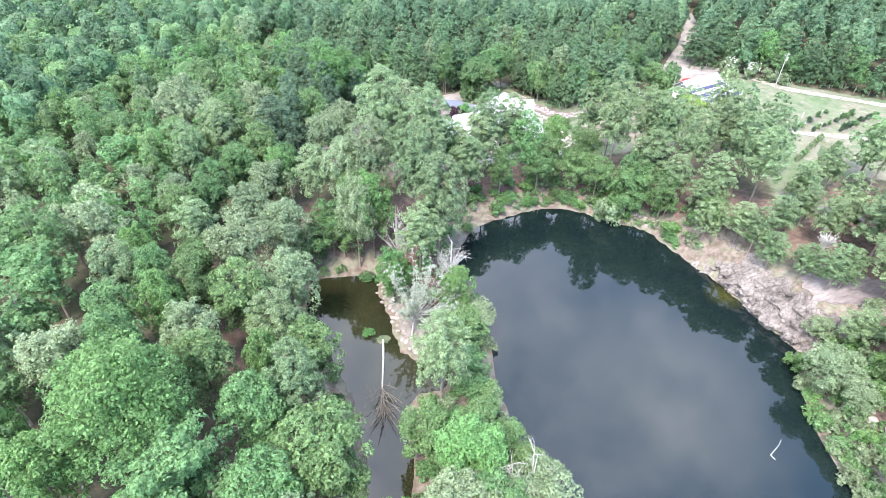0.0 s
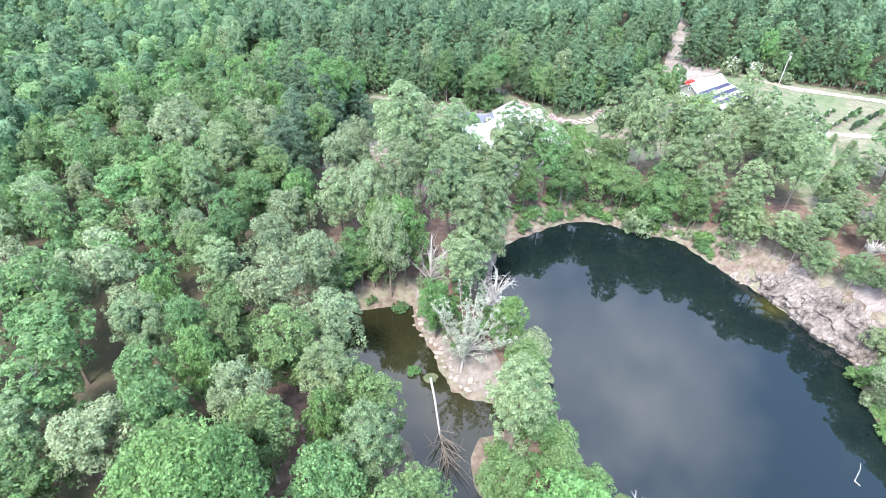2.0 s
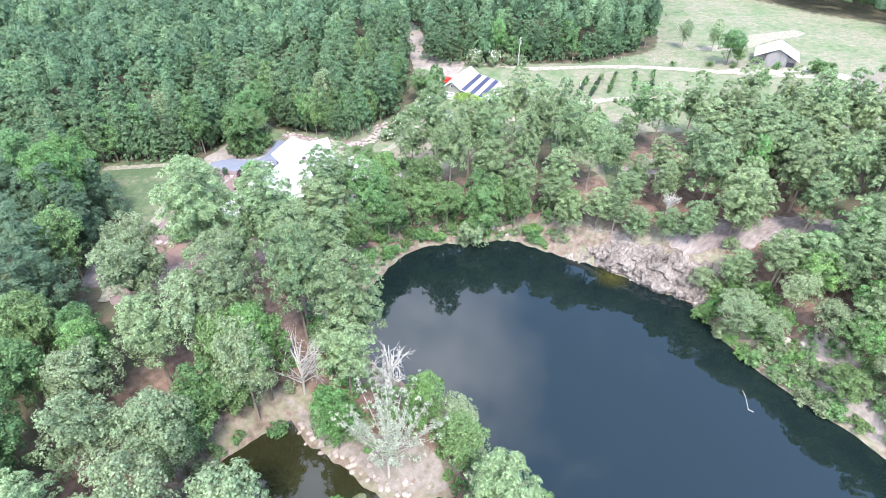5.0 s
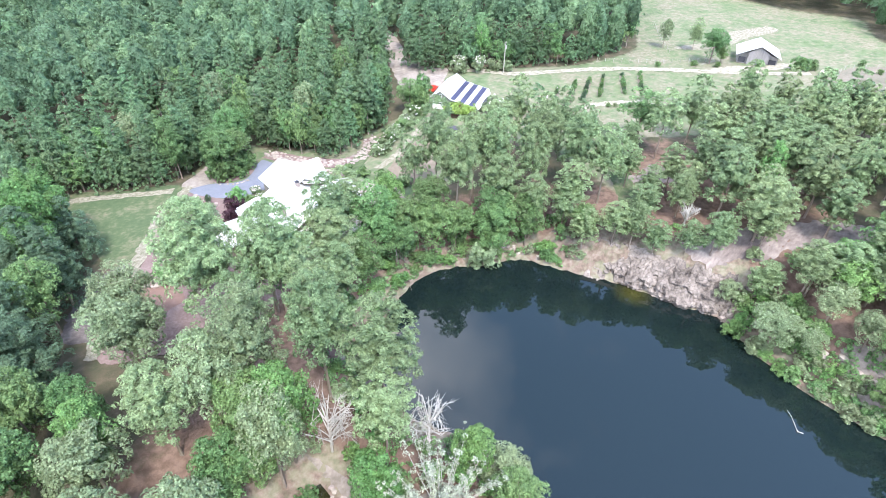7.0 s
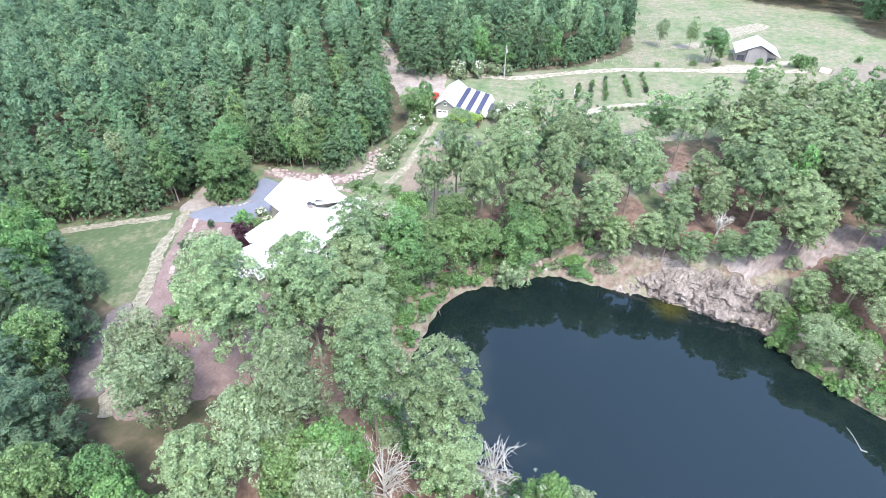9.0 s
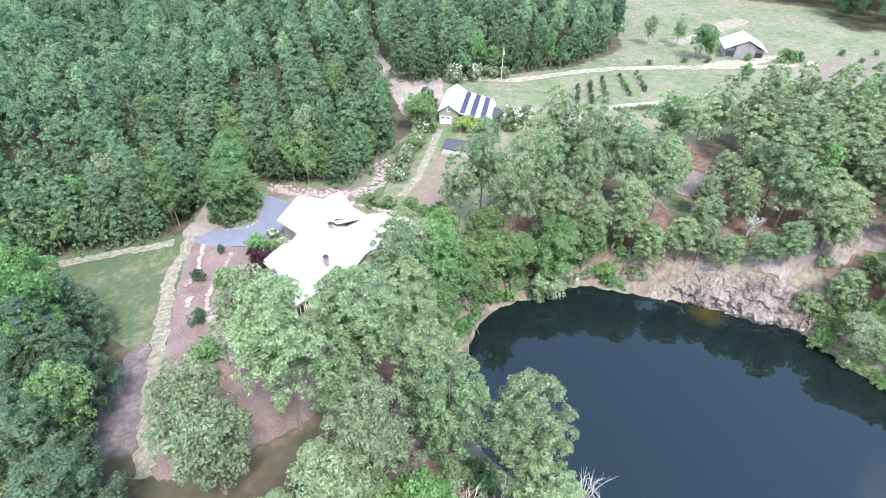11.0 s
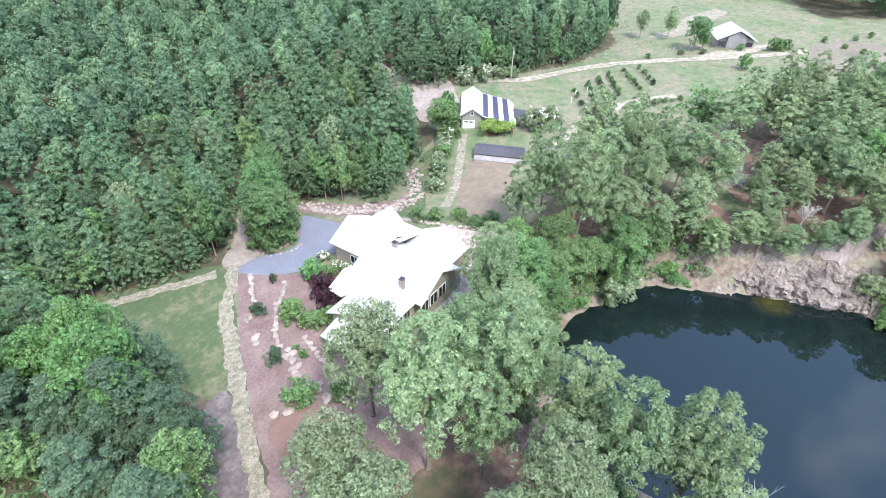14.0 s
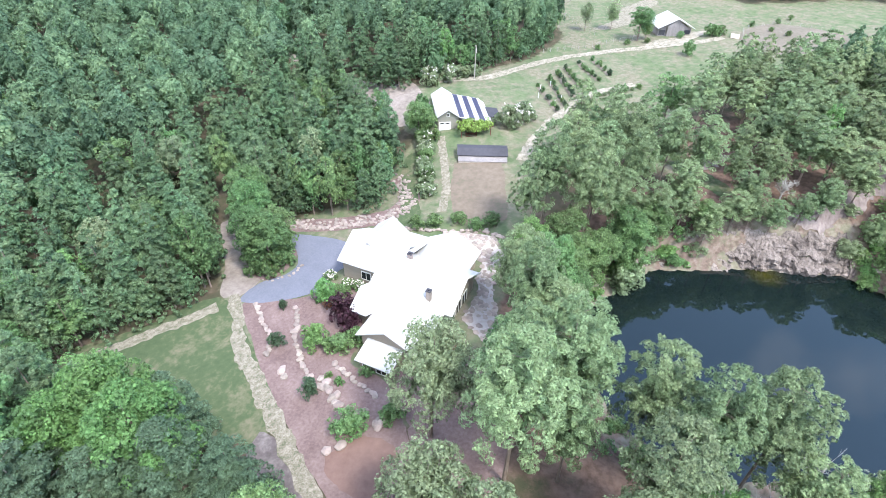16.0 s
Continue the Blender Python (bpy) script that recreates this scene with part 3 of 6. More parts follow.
sheet("wheel_track", ribbon([(1.5, 156), (-2.5, 151.4), (-6, 148.2), (-10, 142.4), (-14.3, 135.4), (-17.4, 130.6), (-20.5, 125.6), (-24, 119.5), (-28, 112)], 2.2), SAND, "pale worn wheel track beside the lawn", 0.15, 0.8, category="dirt track")
sheet("bare_soil", smooth_ring([(-17.4, 133.6), (-20, 134.2), (-24, 130.5), (-28, 126), (-30, 119), (-26.5, 117), (-22.6, 122.5), (-19.5, 128.4)]), BARE, "purple-brown bare soil beside the wheel track", 0.075, 0.8, category="soil")
sheet("garden_plot", smooth_ring([(55.5, 139.5), (59.5, 130), (50, 125.5), (40, 121.5), (37.5, 127), (38, 132)], 2), SOIL, "bare brown vegetable plot", 0.08, 0.3, category="garden plot")
sheet("grass_strip", smooth_ring([(54, 151), (56, 147), (46, 143.5), (40, 141), (35, 138), (30, 141), (36, 143), (43, 147)]), GRASS, "green grass strip along the stone border", 0.09, 0.2, category="lawn")
sheet("rubble_bed", ribbon([(22.6, 160), (25.4, 154), (28.8, 148.8), (33.4, 143.6), (38.4, 142.6), (43, 145), (46, 148.6)], 4.6), MULCH, "mulched bank under the rubble border", 0.08, 0.4, category="planting bed")
sheet("garden_path", ribbon([(64, 147), (55, 142), (47, 137.8), (38, 134.5)], 1.8), SAND, "sandy path beside the vegetable plot", 0.1, 0.4, category="path")
sheet("yard_road", smooth_ring([(64, 158), (69, 168), (76, 182), (88, 205), (100, 236), (105, 234), (96, 206), (85, 184), (83, 172), (86, 166), (80, 160), (74, 155)]), ROADSAND, "pale sandy road coming out of the pines", 0.08, 0.5, category="dirt road")
ruts("field_rut", [(88, 163), (99, 149), (120, 139), (134, 127), (145, 111), (154, 98), (161, 90)], "pale sandy wheel rut of the field road", 0.75, 1.45)
sheet("barn_apron", smooth_ring([(144, 112), (149, 103), (158, 98.5), (166, 95), (165, 100), (157, 104.5), (151, 111)]), TRACK, "bare sandy ground before the barn", 0.12, 0.5, category="dirt yard")
sheet("bare_strip", smooth_ring([(158, 132), (170, 127), (184, 127), (199, 121), (197, 115), (184, 119), (170, 120), (160, 126)]), SAND, "bare sandy strip beyond the barn", 0.08, 0.6, category="dirt track")
sheet("fenced_plot", smooth_ring([(171.4, 83.9), (180.7, 73.2), (174.1, 52.5), (158.7, 56.7), (148.3, 71.9), (157.4, 83.5)]), DRYPLOT, "dry grey-brown fenced garden plot", 0.08, 0.4, category="garden plot")
sheet("orchard_path", ribbon([(62, 126), (74, 126), (88, 124), (99, 121), (107, 117), (114, 110)], 2.5), TRACK, "sandy footpath below the orchard", 0.1, 0.6, category="path")
sheet("grass_ride", ribbon([(94, 118), (84, 104), (75.5, 95.6), (64, 83)], 4.6), GRASS, "grassy ride between pines and shrubs", 0.08, 0.6, category="path")
sheet("bare_rock", smooth_ring([(73, 87.5), (74.5, 91.5), (77.5, 89.5), (80.5, 92), (83, 88), (80, 86.5), (79.5, 83.5), (76, 85.5)]), LEDGE, "bare flat granite outcrop in pine litter", 0.1, 1.5, category="rock")
sheet("quarry_ledge", smooth_ring([(63, 72), (72, 66), (84, 58), (90, 50), (84, 47.5), (77, 53), (74, 57.5), (69, 59), (66, 63.5), (62, 66)]), LEDGE, "flat quarried rock ledge above the lake", 0.1, 1.5, category="rock")
SPIT = [(-10.4, 81.3), (-8, 76.4), (-6.3, 70), (-2.6, 67.2), (0.9, 63.3), (2.4, 59.5), (1.4, 56.6), (-2.0, 58.0), (-4.8, 60.2), (-5.8, 63.6), (-7.3, 68.2), (-9.2, 73.2), (-10.2, 79.0)]
sheet("gravel_spit", smooth_ring(SPIT), GRAVEL, "bare pale gravel of the spit between lake and pond", 0.08, 0.5, 1.0, category="gravel")
sheet("gravel_bank", smooth_ring([(55.0, 37), (57.5, 39.5), (60.5, 43), (63, 40), (61.5, 34), (58.5, 28.5), (55.0, 26)]), GRAVEL, "bare pale stony bank below the pines", 0.08, 0.5, 1.0, category="gravel")
TERRACE = [(34, 125), (33.5, 121), (29.5, 118.2), (25, 118.2), (20.5, 117), (17.5, 115.5), (14, 113.5), (9, 113.6), (10.3, 116.4), (12, 118.8), (15.6, 118.6), (19.6, 119.2), (22, 120.5), (26, 121), (27.5, 124), (28, 131), (32, 131)]
sheet("terrace", smooth_ring(TERRACE), FLAG, "grey-pink flagstone terrace behind the house", 0.1, 0.3, category="terrace")

# ---- trees ----
def unit(v):
    return v / (np.linalg.norm(v, axis=1)[:, None] + 1e-9)


def sprays(rng, c, nrm, size, slim=1.0):
    """Leaf sprays: small bent diamonds facing the way of nrm, as vertices and triangles."""
    m = len(c)
    a = unit(np.cross(nrm, rng.normal(size=(m, 3))))
    b0 = np.cross(nrm, a)
    lo = (size * rng.uniform(0.75, 1.3, m))[:, None]
    wi = lo * rng.uniform(0.5, 0.85, (m, 1)) * slim
    dip = nrm * lo * rng.uniform(0.0, 0.45, (m, 1))
    v = np.stack([c + a * lo - dip, c + b0 * wi * rng.uniform(0.8, 1.1, (m, 1)), c - a * lo * rng.uniform(0.7, 1.0, (m, 1)) - dip, c - b0 * wi], 1).reshape(-1, 3)
    f = np.array([(0, 1, 3), (1, 2, 3)])
    return v, (f[None] + 4 * np.arange(m)[:, None, None]).reshape(-1, 3)


def clump_leaves(rng, centres, radii, per, size, middle, spread=0.42, inside=0.0, up=0.3, slim=1.0):
    """Sprays over the outsides of clumps; inside: a share of larger ones that close the crown."""
    k = len(centres)
    share = radii ** 2 / np.sum(radii ** 2)
    count = np.maximum(5, (share * per * k).astype(int))
    idx = np.repeat(np.arange(k), count)
    m = len(idx)
    out = unit(centres[idx] - middle)
    d = unit(unit(rng.normal(size=(m, 3))) + 0.6 * out + np.array([0, 0, up]))
    c = centres[idx] + d * (radii[idx] * rng.uniform(0.72, 1.04, m))[:, None]
    nrm = unit(d + spread * rng.normal(size=(m, 3)) + np.array([0, 0, 0.25]))
    v, f = sprays(rng, c, nrm, np.full(m, size), slim)
    if inside:
        q = int(m * inside)
        pick = centres[rng.integers(0, k, q)]
        ci = middle + (pick - middle) * rng.uniform(0.35, 0.8, q)[:, None]
        v2, f2 = sprays(rng, ci, unit(ci - middle + 0.8 * rng.normal(size=(q, 3))), np.full(q, size * 2.6))
        v, f = np.vstack([v, v2]), np.vstack([f, f2 + len(v)])
    return v, f


def broad_clumps(rng, r, z0, z1, k, puff=(0.13, 0.23)):
    """Centres and radii of the foliage clumps of a broadleaf crown, gathered on lobes."""
    mid, hz = (z0 + z1) / 2, (z1 - z0) / 2
    n0 = 8
    ld = unit(rng.normal(size=(n0, 3)) + np.array([0, 0, 0.35]))
    ld[0] = (0, 0, 1)
    lc = ld * rng.uniform(0.35, 0.55, n0)[:, None] * np.array([r, r, hz])
    lr = r * rng.uniform(0.36, 0.5, n0)
    idx = rng.integers(0, n0, k)
    d = unit(rng.normal(size=(k, 3)) + 0.6 * unit(lc)[idx] + np.array([0, 0, 0.25]))
    c = lc[idx] + d * (lr[idx] * rng.uniform(0.7, 1.0, k))[:, None]
    shell = rng.random(k) < 0.45
    e = unit(rng.normal(size=(k, 3)) + np.array([0, 0, 0.35]))
    c = np.where(shell[:, None], e * rng.uniform(0.66, 0.84, k)[:, None] * np.array([r, r, hz]), c)
    c[:, 2] = np.clip(c[:, 2], -hz, hz) + mid
    return c, r * rng.uniform(*puff, k), np.array([0, 0, mid - 0.25 * hz])


def pine_clumps(rng, r, z0, z1, count, full=False, puff=(0.1, 0.17)):
    """Needle clumps of a pine's crown: domed and looser below, or full down to the lowest boughs."""
    u = rng.uniform(0, 1, count) ** 1.1 if full else rng.beta(1.15, 1.15, count)
    a = 2.39996 * np.arange(count) + rng.uniform(-0.7, 0.7, count)
    s = rng.uniform(0.3, 1.0, count) ** 0.55
    reach = 1.2 * r * ((0.82 + 0.25 * u) * (1 - u) ** 0.6 if full else (0.6 + 0.75 * u) * np.sqrt(1 - u)) * s * rng.uniform(0.85, 1.12, count)
    c = np.stack([np.cos(a) * reach, np.sin(a) * reach, z0 + (z1 - z0) * (0.96 * u + 0.1 * (1 - s))], 1)
    c = np.vstack([c, [(0, 0, z1 - 0.15 * r)]])
    return c, r * np.append(rng.uniform(*puff, count), 0.12), np.array([0, 0, z0 + 0.25 * (z1 - z0)])


def foliage_mesh(name, rng, clumps, per, size, mats, inside=0.12, up=0.3, slim=1.0):
    c, rad, mid = clumps
    v, f = clump_leaves(rng, c, rad, per, size, mid, inside=inside, up=up, slim=slim)
    return mesh_from(name, v, f, mats, smooth=True)


def trunk_mesh(name, rng, h, base, limbs, mat, top=0.9, sides=6, droop=0.0):
    """A tapered trunk with limbs reaching to the clumps given."""
    bm = bmesh.new()
    lean = rng.normal(0, 0.02 * h, 2)
    path = [(lean[0] * u * u, lean[1] * u * u, h * top * u - (0.3 if u == 0 else 0)) for u in (0, 0.05, 0.3, 0.55, 0.8, 1)]
    tube(bm, path, [base * 1.5, base, base * 0.82, base * 0.62, base * 0.38, base * 0.1], sides)
    for e in limbs:
        z = max(0.25 * h, e[2] - 0.55 * math.hypot(e[0], e[1]) + droop)
        u = min(0.97, z / (h * top))
        s = Vector((lean[0] * u * u, lean[1] * u * u, z))
        e = Vector(e)
        mid = s.lerp(e, 0.5) + Vector((0, 0, 0.06 * (e - s).length))
        rr = base * 0.36 * (1 - 0.6 * u)
        tube(bm, [s, mid, e], [rr, rr * 0.65, rr * 0.2], 4)
    me = bpy.data.meshes.new(name)
    bm.to_mesh(me)
    bm.free()
    me.materials.append(mat)
    return me


def bare_limbs(rng, h, r, bm, twigs=5):
    """A leafless crown: forking limbs with twigs."""
    for i in range(20):
        a, z = rng.uniform(0, 6.28), h * rng.uniform(0.18, 0.6)
        e = Vector((math.cos(a) * r * rng.uniform(0.5, 1), math.sin(a) * r * rng.uniform(0.5, 1), min(h, z + r * rng.uniform(0.5, 1.2))))
        s = Vector((0, 0, z))
        tube(bm, [s, s.lerp(e, 0.5) + Vector((0, 0, 0.2)), e], [0.1, 0.07, 0.025], 4)
        for k in range(twigs):
            b0 = s.lerp(e, rng.uniform(0.35, 1))
            t = b0 + Vector(rng.normal(0, 0.22 * r, 3)) + Vector((0, 0, 0.15 * r))
            tube(bm, [b0, b0.lerp(t, 0.6) + Vector((0, 0, 0.1)), t], [0.04, 0.03, 0.012], 3)
            for _ in range(2):
                t2 = t + Vector(rng.normal(0, 0.12 * r, 3))
                tube(bm, [b0.lerp(t, 0.6), t2], [0.022, 0.01], 3)


RNG = np.random.default_rng(7)
KINDS = {}


def make_kind(key, count, form, h, r, mat, low, base, fine, coarse, size):
    """Crowns and trunks of one kind, in a fine and a coarser make: (clumps, sprays for each)."""
    for tag, (clumps, per), grow in (("", fine, 1.0), ("c", coarse, 1.6)):
        KINDS[key + tag] = []
        for i in range(count):
            if form == "pine":
                cl = pine_clumps(RNG, r, low * h, h, clumps, low < 0.3)
            else:
                cl = broad_clumps(RNG, r, low * h, h, clumps)
            crown = foliage_mesh("crown", RNG, cl, per, size * grow, [mat], 0.12, 0.5 if form == "pine" else 0.3, 0.72 if form == "pine" and not tag else 1.0)
            pick = cl[0][RNG.permutation(len(cl[0]))[:12 if not tag else 6]] * np.array([0.9, 0.9, 1])
            KINDS[key + tag].append((crown, trunk_mesh("trunk", RNG, h, base, [tuple(p) for p in pick], BARK, sides=6 if not tag else 5), h, r))


make_kind("P", 5, "pine", 19.0, 4.5, NEEDLE, 0.42, 0.2, (165, 38), (95, 14), 0.215)
make_kind("E", 3, "pine", 16.0, 4.0, NEEDLE, 0.3, 0.18, (150, 32), (100, 14), 0.22)
make_kind("Y", 1, "pine", 19.0, 5.0, NEEDLE_OLD, 0.42, 0.2, (150, 38), (80, 15), 0.22)
make_kind("F", 4, "pine", 16.0, 4.2, NEEDLE_WOOD, 0.06, 0.18, (140, 32), (95, 14), 0.24)
make_kind("K", 2, "pine", 16.0, 4.5, NEEDLE_DEEP, 0.1, 0.2, (180, 38), (90, 14), 0.22)
make_kind("D", 4, "broad", 15.0, 4.5, LEAF, 0.14, 0.22, (110, 50), (65, 18), 0.21)
make_kind("B", 3, "broad", 14.0, 4.5, LEAF_BRIGHT, 0.14, 0.2, (110, 50), (65, 18), 0.21)
make_kind("W", 1, "broad", 21.0, 8.0, LEAF_BRIGHT, 0.14, 0.3, (300, 52), (65, 15), 0.23)
make_kind("G", 4, "broad", 16.0, 5.0, LEAF_GREY, 0.18, 0.24, (115, 50), (70, 18), 0.21)
LABELS = {
    "P": ("pine_tree", "tall loblolly pine with a rounded grey-green crown", "pine tree", "pines round the quarry lake"),
    "E": ("pine_tree", "young grey-green pine with low feathered branches", "pine tree", "young pines above the quarry"),
    "W": ("broadleaf_tree", "very large bright green spreading broadleaf tree", "tree", "broadleaf trees of the wood"),
    "F": ("pine_tree", "slender green plantation pine in a dense stand", "pine tree", "pines of the plantation"),
    "K": ("conifer", "dense dark green conifer feathered to the ground", "conifer", "dark conifers by the lawn"),
    "Y": ("pine_tree", "tall pine with a sparse yellowing crown", "pine tree", "pines round the quarry lake"),
    "D": ("broadleaf_tree", "mid-green broadleaf tree with a full leafy crown", "tree", "broadleaf trees of the wood"),
    "B": ("broadleaf_tree", "bright yellow-green broadleaf tree in fresh leaf", "tree", "broadleaf trees of the wood"),
    "G": ("broadleaf_tree", "pale grey-green oak with a loose broad crown", "tree", "broadleaf trees of the wood"),
}
PLANTED = []


def plant(key, x, y, h, r, make=""):
    """One tree as a thing, pushed off the water where it would stand in it."""
    for _ in range(30):
        d = min(float(ring_distance(np.array([x]), np.array([y]), k)[0]) for k in (LAKE_RING, POND_RING))
        if d > 1.2:
            break
        cx, cy = (30, 60) if x > 12 else (2, 62)
        if x < -9:
            cx, cy = -14, 62
        s = 1 if not (-9 <= x <= 12) else -1
        w = math.hypot(x - cx, y - cy) + 1e-6
        x, y = x + s * (x - cx) / w * 0.5, y + s * (y - cy) / w * 0.5
    name, label, category, group = LABELS[key]
    crown, trunk, h0, r0 = KINDS[key + make][RNG.integers(len(KINDS[key + make]))]
    e = thing(name, Matrix.Translation((x, y, height(x, y) - 0.1)) @ Matrix.Rotation(RNG.uniform(0, 6.28), 4, "Z") @ Matrix.Diagonal((r / r0, r / r0 * RNG.uniform(0.9, 1.1), h / h0, 1)), label, category, group)
    for n0, me in (("trunk", trunk), ("crown", crown)):
        o = new(n0, me)
        o.parent = e
    PLANTED.append((x, y, r))
    return e


PINES_NORTH = [(-2, 105, 20, 5), (8, 104, 17, 6), (45, 102, 15, 5), (61, 90, 17, 4.5), (-23, 89, 16, 5), (-61, 180, 20, 4)]
PINES_EAST = [(79, 96, 10, 3.2), (70, 90, 10, 3.2), (90, 77, 14, 3.8), (67, 83, 9, 3.0), (84, 74, 14, 3.8), (61.5, 70.5, 7.5, 2.7), (65.5, 66.5, 8, 2.8), (69.5, 61.5, 9, 3.0), (57.2, 79, 10, 3.0), (67, 76.5, 10, 3.2), (74, 83, 11, 3.4), (75, 61.5, 9, 3.0), (61.5, 80.5, 9, 3.4), (71.6, 78, 10, 3.8), (64, 37, 11, 4), (69, 44, 11, 4), (52, 86, 9, 3.2), (58.5, 75, 7.5, 3.0), (72, 71, 15, 5), (70, 63, 13, 5), (64, 67, 9, 3.4), (84, 60, 15, 5), (102, 66, 15, 5), (63.5, 57, 8, 3.2), (54, 92, 13, 4.5), (94, 74, 15, 5), (92, 66, 14, 5), (78, 75, 15, 5), (88, 70, 14, 4.5), (98, 82, 15, 5), (76, 66, 12, 4), (80, 55, 12, 4)]
BROAD_WEST = [(7, 46.5, 6.5, 2.9), (9.6, 40.5, 6.5, 2.9), (5.2, 41.5, 6.5, 2.8), (11.6, 35.5, 7.5, 3.1), (4.5, 47.5, 6, 2.6), (2.5, 37, 6.5, 2.8), (-12, 33, 18, 6), (-20, 37, 15, 4.5), (-34, 56, 15, 4), (-58, 63, 18, 5), (-52, 49, 16, 5), (-41, 50, 15, 4), (-27, 42, 15, 4), (-35, 153, 19, 7), (-2, 33, 10, 4), (6, 28, 11, 4), (4.4, 57.5, 9.5, 4.0), (4.6, 51, 8.5, 3.6), (-25, 28, 16, 6)]
BANK_NORTH = [(13.5, 103.5, 13, 4.0), (22, 105.5, 12, 4.0), (34.5, 103, 12, 4.2), (42, 99, 13, 4.4), (46.5, 95.5, 13, 4.0), (41, 100, 14, 4.6), (53, 87, 8, 3), (61, 37, 8, 3.5), (63, 29, 9, 4), (60, 23, 8, 4)]
BANK_PINES = [(48, 96, 14, 4.5), (51.5, 91, 9, 3), (66, 52, 11, 4.5), (71.5, 42, 12, 4.5), (66, 33, 12, 5), (70, 38, 12, 4.5), (68, 48, 11, 4), (74, 46, 12, 4.5), (6, 99, 16, 4.5)]
BROAD_EAST = [(-22.5, 79.2, 10, 4.2), (-17.5, 81.2, 11, 4.0), (-15.5, 85, 15, 4.5), (-19.5, 81.5, 13, 4), (57.0, 34.5, 6.5, 3.2), (60, 27, 7, 3.5), (40, 98, 13, 5), (2, 108, 14, 5)]
BRIGHT = [(70.5, 49, 10, 3.6), (67.5, 38.5, 9, 3.2), (75.5, 47, 12, 4.0), (62.5, 35.5, 8.5, 3.6), (-25.5, 150.5, 15, 5), (-30.5, 149, 15, 4.5), (-21, 45, 14, 3), (-45, 65, 13, 3), (-36, 52, 15, 3.5), (4, 34, 13, 4.5), (-4, 27, 10, 4), (-7.2, 69.5, 13, 3.4), (3.4, 64.6, 11, 3.0), (66.8, 46.5, 10, 4.0), (82, 68, 15, 2.5)]
GREY = [(66.5, 51.5, 9.5, 3.6), (63.2, 46.8, 8.5, 3.2), (61.5, 41, 8, 3.2), (-21, 62, 18, 5), (-30, 66, 18, 5), (-26, 76, 17, 5), (-52, 69, 17, 4.5), (-31, 48, 14, 4), (-43, 42, 15, 5), (-55, 112, 21, 7), (3, 27, 12, 5), (12, 30, 13, 5), (6.6, 62, 8, 3.2), (57.4, 51.5, 9, 4.4), (58.9, 60.5, 6.0, 2.6), (58.2, 46.8, 6.5, 3.0), (60.5, 31, 7, 3.5)]
# trees of known crown height: place, the crown's top above the lake and its radius
TOPS = {
    "P": [(48, 107, 26, 4.6), (59.5, 104, 25.5, 4.6), (60.6, 96.5, 25.5, 4.6), (39, 114.5, 28.3, 4.8), (37.5, 106.5, 27.5, 4.6), (10.5, 108, 24.5, 4.5), (-11.6, 103.6, 30.3, 6.2), (-2.5, 99.8, 28.5, 5.6), (-2, 90.5, 25.8, 5.0), (-4.2, 85, 27, 4.8), (0.2, 78.5, 25, 5.4), (16, 112, 22, 4.6), (85, 92.5, 25.8, 5.0), (91, 83, 24, 5.0), (97, 71, 24, 5.0), (55.8, 82, 14.3, 3.6), (52.5, 101, 24, 4.5), (45, 110, 25, 4.6), (80, 80, 22, 4.6), (104, 78, 24, 5.0), (88, 62, 22, 4.8), (98, 60, 23, 4.8)],
    "Y": [(-12.4, 88.5, 27, 5.6)],
    "G": [(-9.3, 114, 25.3, 5.8), (-21, 109, 22, 5.6), (-22.5, 103, 22.8, 5.6), (-17.4, 89, 23.5, 5.2), (-14.5, 78.8, 20.5, 4.2), (-31, 88, 19.5, 4.6), (-33, 79, 19, 4.8)],
    "D": [(18.5, 108, 21.2, 5.0), (30.5, 105.5, 13.5, 5.2), (32, 108.5, 17, 4.6), (88, 99.5, 24, 5.8), (24, 107.5, 16, 4.6)],
    "B": [(-11.9, 81.5, 21, 4.4), (-30, 90.5, 20.8, 3.0), (26, 113, 17.5, 3.6), (71, 54, 12.5, 3.6), (-28.4, 137.5, 24, 5.4), (-26, 145, 22.4, 5.0)],
}
for key, rows in TOPS.items():
    for x, y, top, r in rows:
        plant(key, x, y, top - height(x, y), r, "c" if x > 70 else "")
for key, rows in (("P", PINES_NORTH), ("D", BANK_NORTH), ("P", BANK_PINES), ("E", PINES_EAST), ("D", BROAD_WEST), ("D", BROAD_EAST), ("B", BRIGHT), ("G", GREY)):
    for row in rows:
        plant(key, *row, "c" if row[0] > 70 or row[0] < -48 else "")
plant("W", -31, 33, 21, 7.5)

